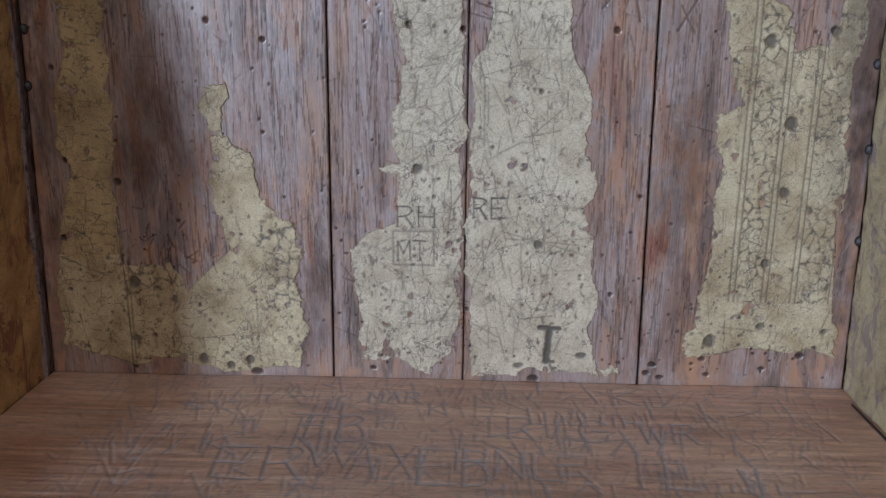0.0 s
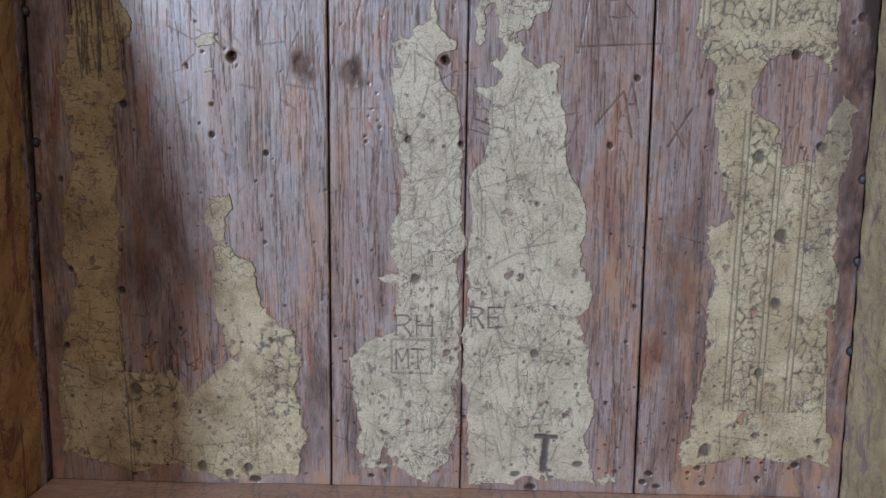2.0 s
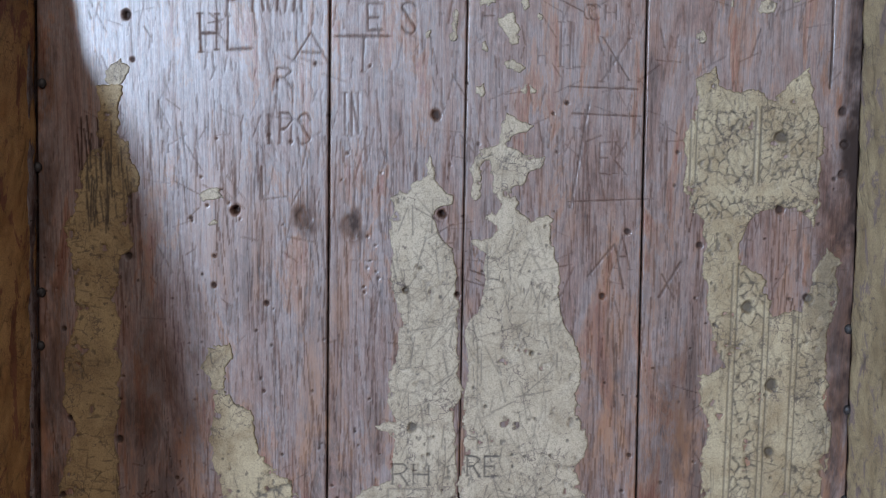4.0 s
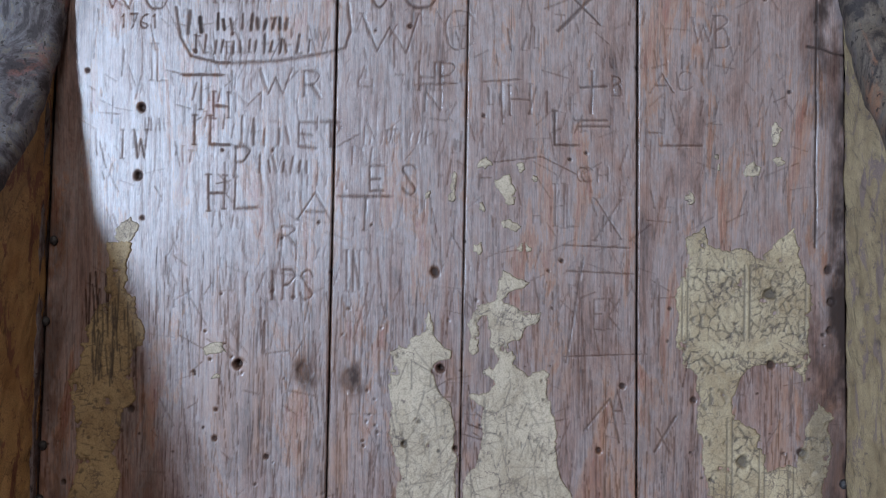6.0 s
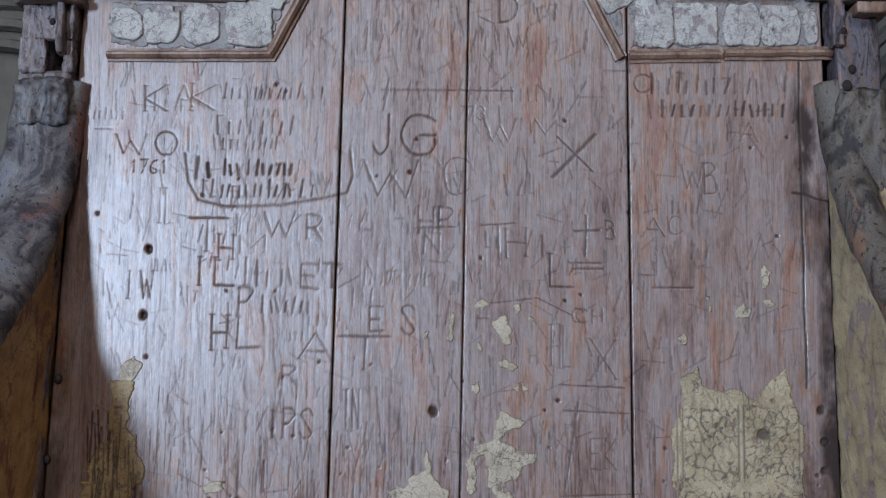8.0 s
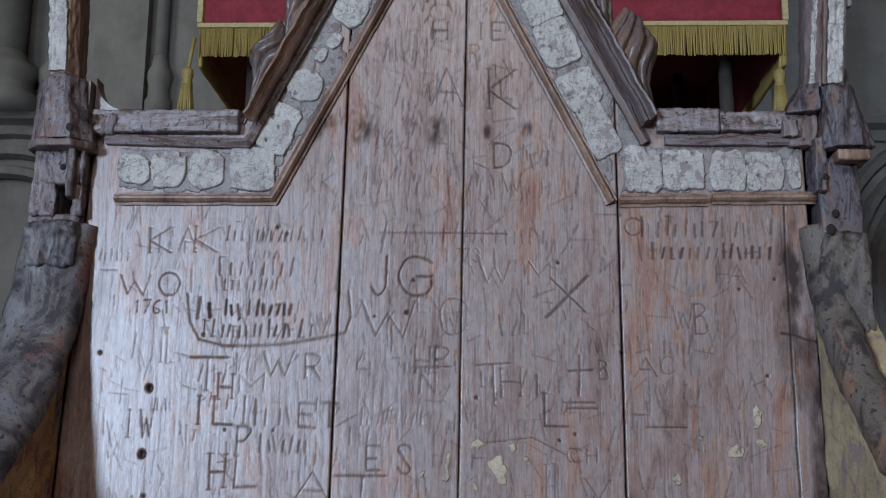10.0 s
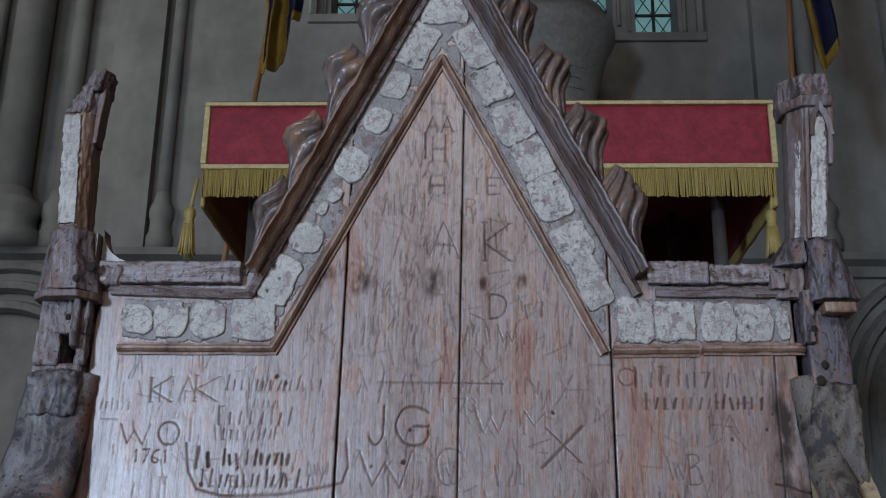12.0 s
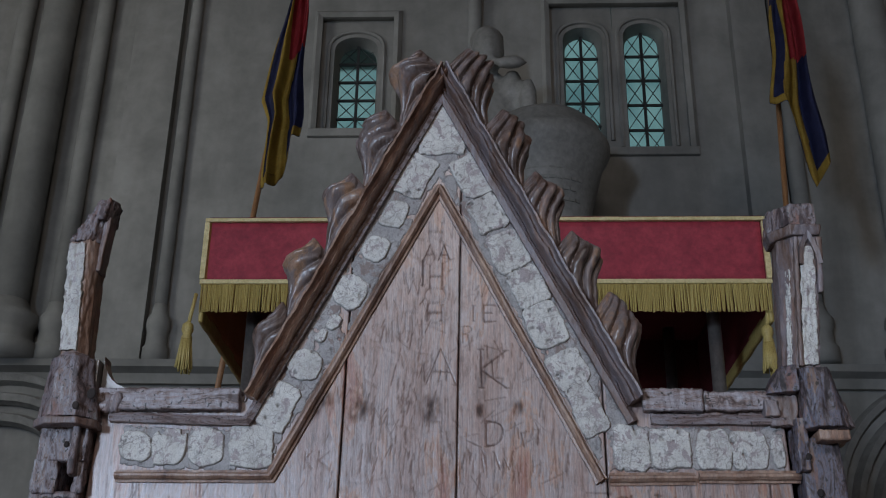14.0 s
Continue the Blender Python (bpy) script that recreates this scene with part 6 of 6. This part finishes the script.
bars(seat_sheet, 0.18, 0.27, -0.17, 0.02, 0.0026, 0.0006, 0.8)
bars(seat_sheet, 0.08, 0.18, -0.075, 0.025, 0.0022, 0.0012, 0.6)
scratches(seat_sheet, -0.30, 0.33, -0.26, -0.01, 900, 0.022, 0.0015, 0.0004, 0.7, 0.5)
scratches(seat_sheet, -0.26, 0.31, -0.20, -0.02, 130, 0.034, 0.0024, 0.0007, 0.95, 0.7)
for _ in range(34):
    x, z, high = random.uniform(-0.25, 0.28), random.uniform(-0.19, -0.03), random.uniform(0.016, 0.034)
    carve(seat_sheet, random.choice("HLTIXNEAKM"), x, z, high, high, random.uniform(0.0016, 0.003), 0.0006, random.uniform(0.6, 1.0))
scratches(seat_sheet, -0.36, 0.36, -0.45, -0.02, 120, 0.03, 0.0016, 0.0008, 0.5, 0.5)
u, v = np.meshgrid(np.linspace(-1, 1, 600), np.linspace(0, 1, 330))
Y = -0.455 + v * 0.4545
X = u * (0.3553 + 0.18 * -Y) + 0.0005
Z = 0.640 - fbm(Y * 300, X * 12, 3, 3) * 0.0004 - fbm(X * 7, Y * 7, 6, 3) * 0.002 - seat_sheet.sample(seat_sheet.depth, X, Y)
slab("seat", X, Y, Z, (0, 0, -0.035), seat_sheet.sample(seat_sheet.dirt, X, Y), SEAT_OAK, chair, "red-brown oak seat cut with graffiti")
block("seat_rail", (-0.43, 0.43, -0.46, -0.42, 0.48, 0.604), DARK_OAK, chair, 0.0015, 30, 0.03, 0.004, 22.0, "plain oak front rail")
for s in (-1, 1):
    block("front_post", (s * 0.44 - 0.03, s * 0.44 + 0.03, -0.47, -0.41, 0.0, 0.604), DARK_OAK, chair, 0.0015, 30, 0.03, 0.004, 23.0 + s, "plain oak front post")

# near-black rod laid on the edge as painted shade of the gap
part("seat_gap_shade", rod(bmesh.new(), (0.3562, -0.03, 0.6400), (0.4335, -0.43, 0.6400), 0.0012, 0.0022, 8), SHADOW_GAP, chair, "near-black rod painted as shade between seat and arm")

# arms: splayed side panels under steep battered rails
ARM = ((0.0, 1.395), (0.008, 1.34), (0.02, 1.288), (0.05, 1.228), (0.10, 1.165), (0.18, 1.125), (0.27, 1.075), (0.34, 1.005), (0.40, 0.93), (0.45, 0.86))


def arm_top(d, side):
    """The right arm keeps its height a little longer than the left."""
    return np.interp(d, [a for a, _ in ARM], [z for _, z in ARM]) + (np.interp(d, (0.0, 0.03, 0.12, 0.2), (0.0, 0.028, 0.028, 0.0)) if side > 0 else 0.0)


def arm_x(d, z, side):
    return (0.3552 if side > 0 else 0.3565) - (0.0225 if side > 0 else 0.041) * (z - 0.64) + 0.18 * d


for side, material, words in ((-1, OCHRE, "splayed arm panel with browned ochre gilding"), (1, OCHRE_PALE, "splayed arm panel with pale ochre gesso")):
    u, v = np.meshgrid(np.linspace(0.002, 0.45, 190), np.linspace(0, 1, 240))
    Z = 0.60 + v * (arm_top(u, side) - 0.005 - 0.60)
    relief = fbm(u * 35, Z * 35, 7 + side, 4) * 0.0022 + fbm(u * 160, Z * 60, 9, 3) * 0.0007
    lines = np.clip(1 - worley(u + 0.006 * fbm(u * 40, Z * 40, 3), Z * 0.8, 0.030, 12) / 0.06, 0, 1) * (fbm(u * 14, Z * 14, 5) > -0.1)
    X = side * (arm_x(u, Z, side) + relief + lines * 0.0008)
    if side > 0:
        slab("arm_panel", X, -u, Z, (side * 0.045, 0, 0), lines * 0.55, material, chair, words)
    else:
        slab("arm_panel", X[:, ::-1], -u[:, ::-1], Z[:, ::-1], (side * 0.045, 0, 0), lines[:, ::-1] * 0.55, material, chair, words)
    bm = bmesh.new()
    rings = []
    for i in range(200):
        d = -0.004 + 0.462 * (i / 199) ** 1.6
        zt = float(arm_top(max(0.0, d), side))
        slope = float(arm_top(max(0, d) + 0.02, side) - arm_top(max(0, d), side)) / 0.02
        nrm = Vector((0, slope, 1)).normalized()
        ring = []
        wide = 1.0 if side < 0 else 0.50
        for a, h in ((-0.004, -0.016), (-0.0115, -0.008), (-0.0115, 0.001), (-0.004, 0.008), (0.018, 0.012), (0.036, 0.012), (0.050, 0.009), (0.056, 0.001), (0.056, -0.02), (0.030, -0.022)):
            p = Vector((side * (float(arm_x(d, zt, side)) + a * wide), -d, zt)) + nrm * h
            p += Vector((side, 0.4, 1)) * (0.0013 * noise.noise(p * 45) + 0.0011 * noise.noise(p * 120) + 0.0022 * noise.noise(p * 14))
            p.y = min(p.y, 0.012)
            ring.append(bm.verts.new(p))
        rings.append(ring)
    for r, s2 in zip(rings, rings[1:]):
        for j in range(len(r)):
            bm.faces.new((r[j], r[(j + 1) % len(r)], s2[(j + 1) % len(r)], s2[j]))
    bm.faces.new(rings[0])
    bm.faces.new(rings[-1])
    part("arm_rail", bm, RAIL if side < 0 else RAIL_PALE, chair, "battered grey gesso on a steep arm rail", True)
    if side < 0:
        block("rail_end", (-0.376, -0.326, -0.022, 0.01, 1.352, 1.398), RAIL, chair, 0.0030, 40, 0.005, 0.010, 29.0, "worn end where the arm meets the post")
    else:
        block("rail_end", (0.3455, 0.388, -0.026, 0.012, 1.290, 1.388), RAIL_PALE, chair, 0.0034, 40, 0.005, 0.010, 31.0, "pale worn block where the arm meets the post")

# nails along the arm joints
for x, z in ((-0.340, 0.952), (-0.343, 0.905), (-0.338, 1.06), (-0.331, 1.13), (0.350, 0.86), (0.352, 0.78), (0.347, 0.93)):
    bm = bmesh.new()
    bmesh.ops.create_uvsphere(bm, u_segments=10, v_segments=6, radius=1.0, matrix=Matrix.LocRotScale((x, -0.001, z), None, (0.0038, 0.003, 0.0044)))
    part("nail", bm, IRON, chair, "dark iron nail head", True)
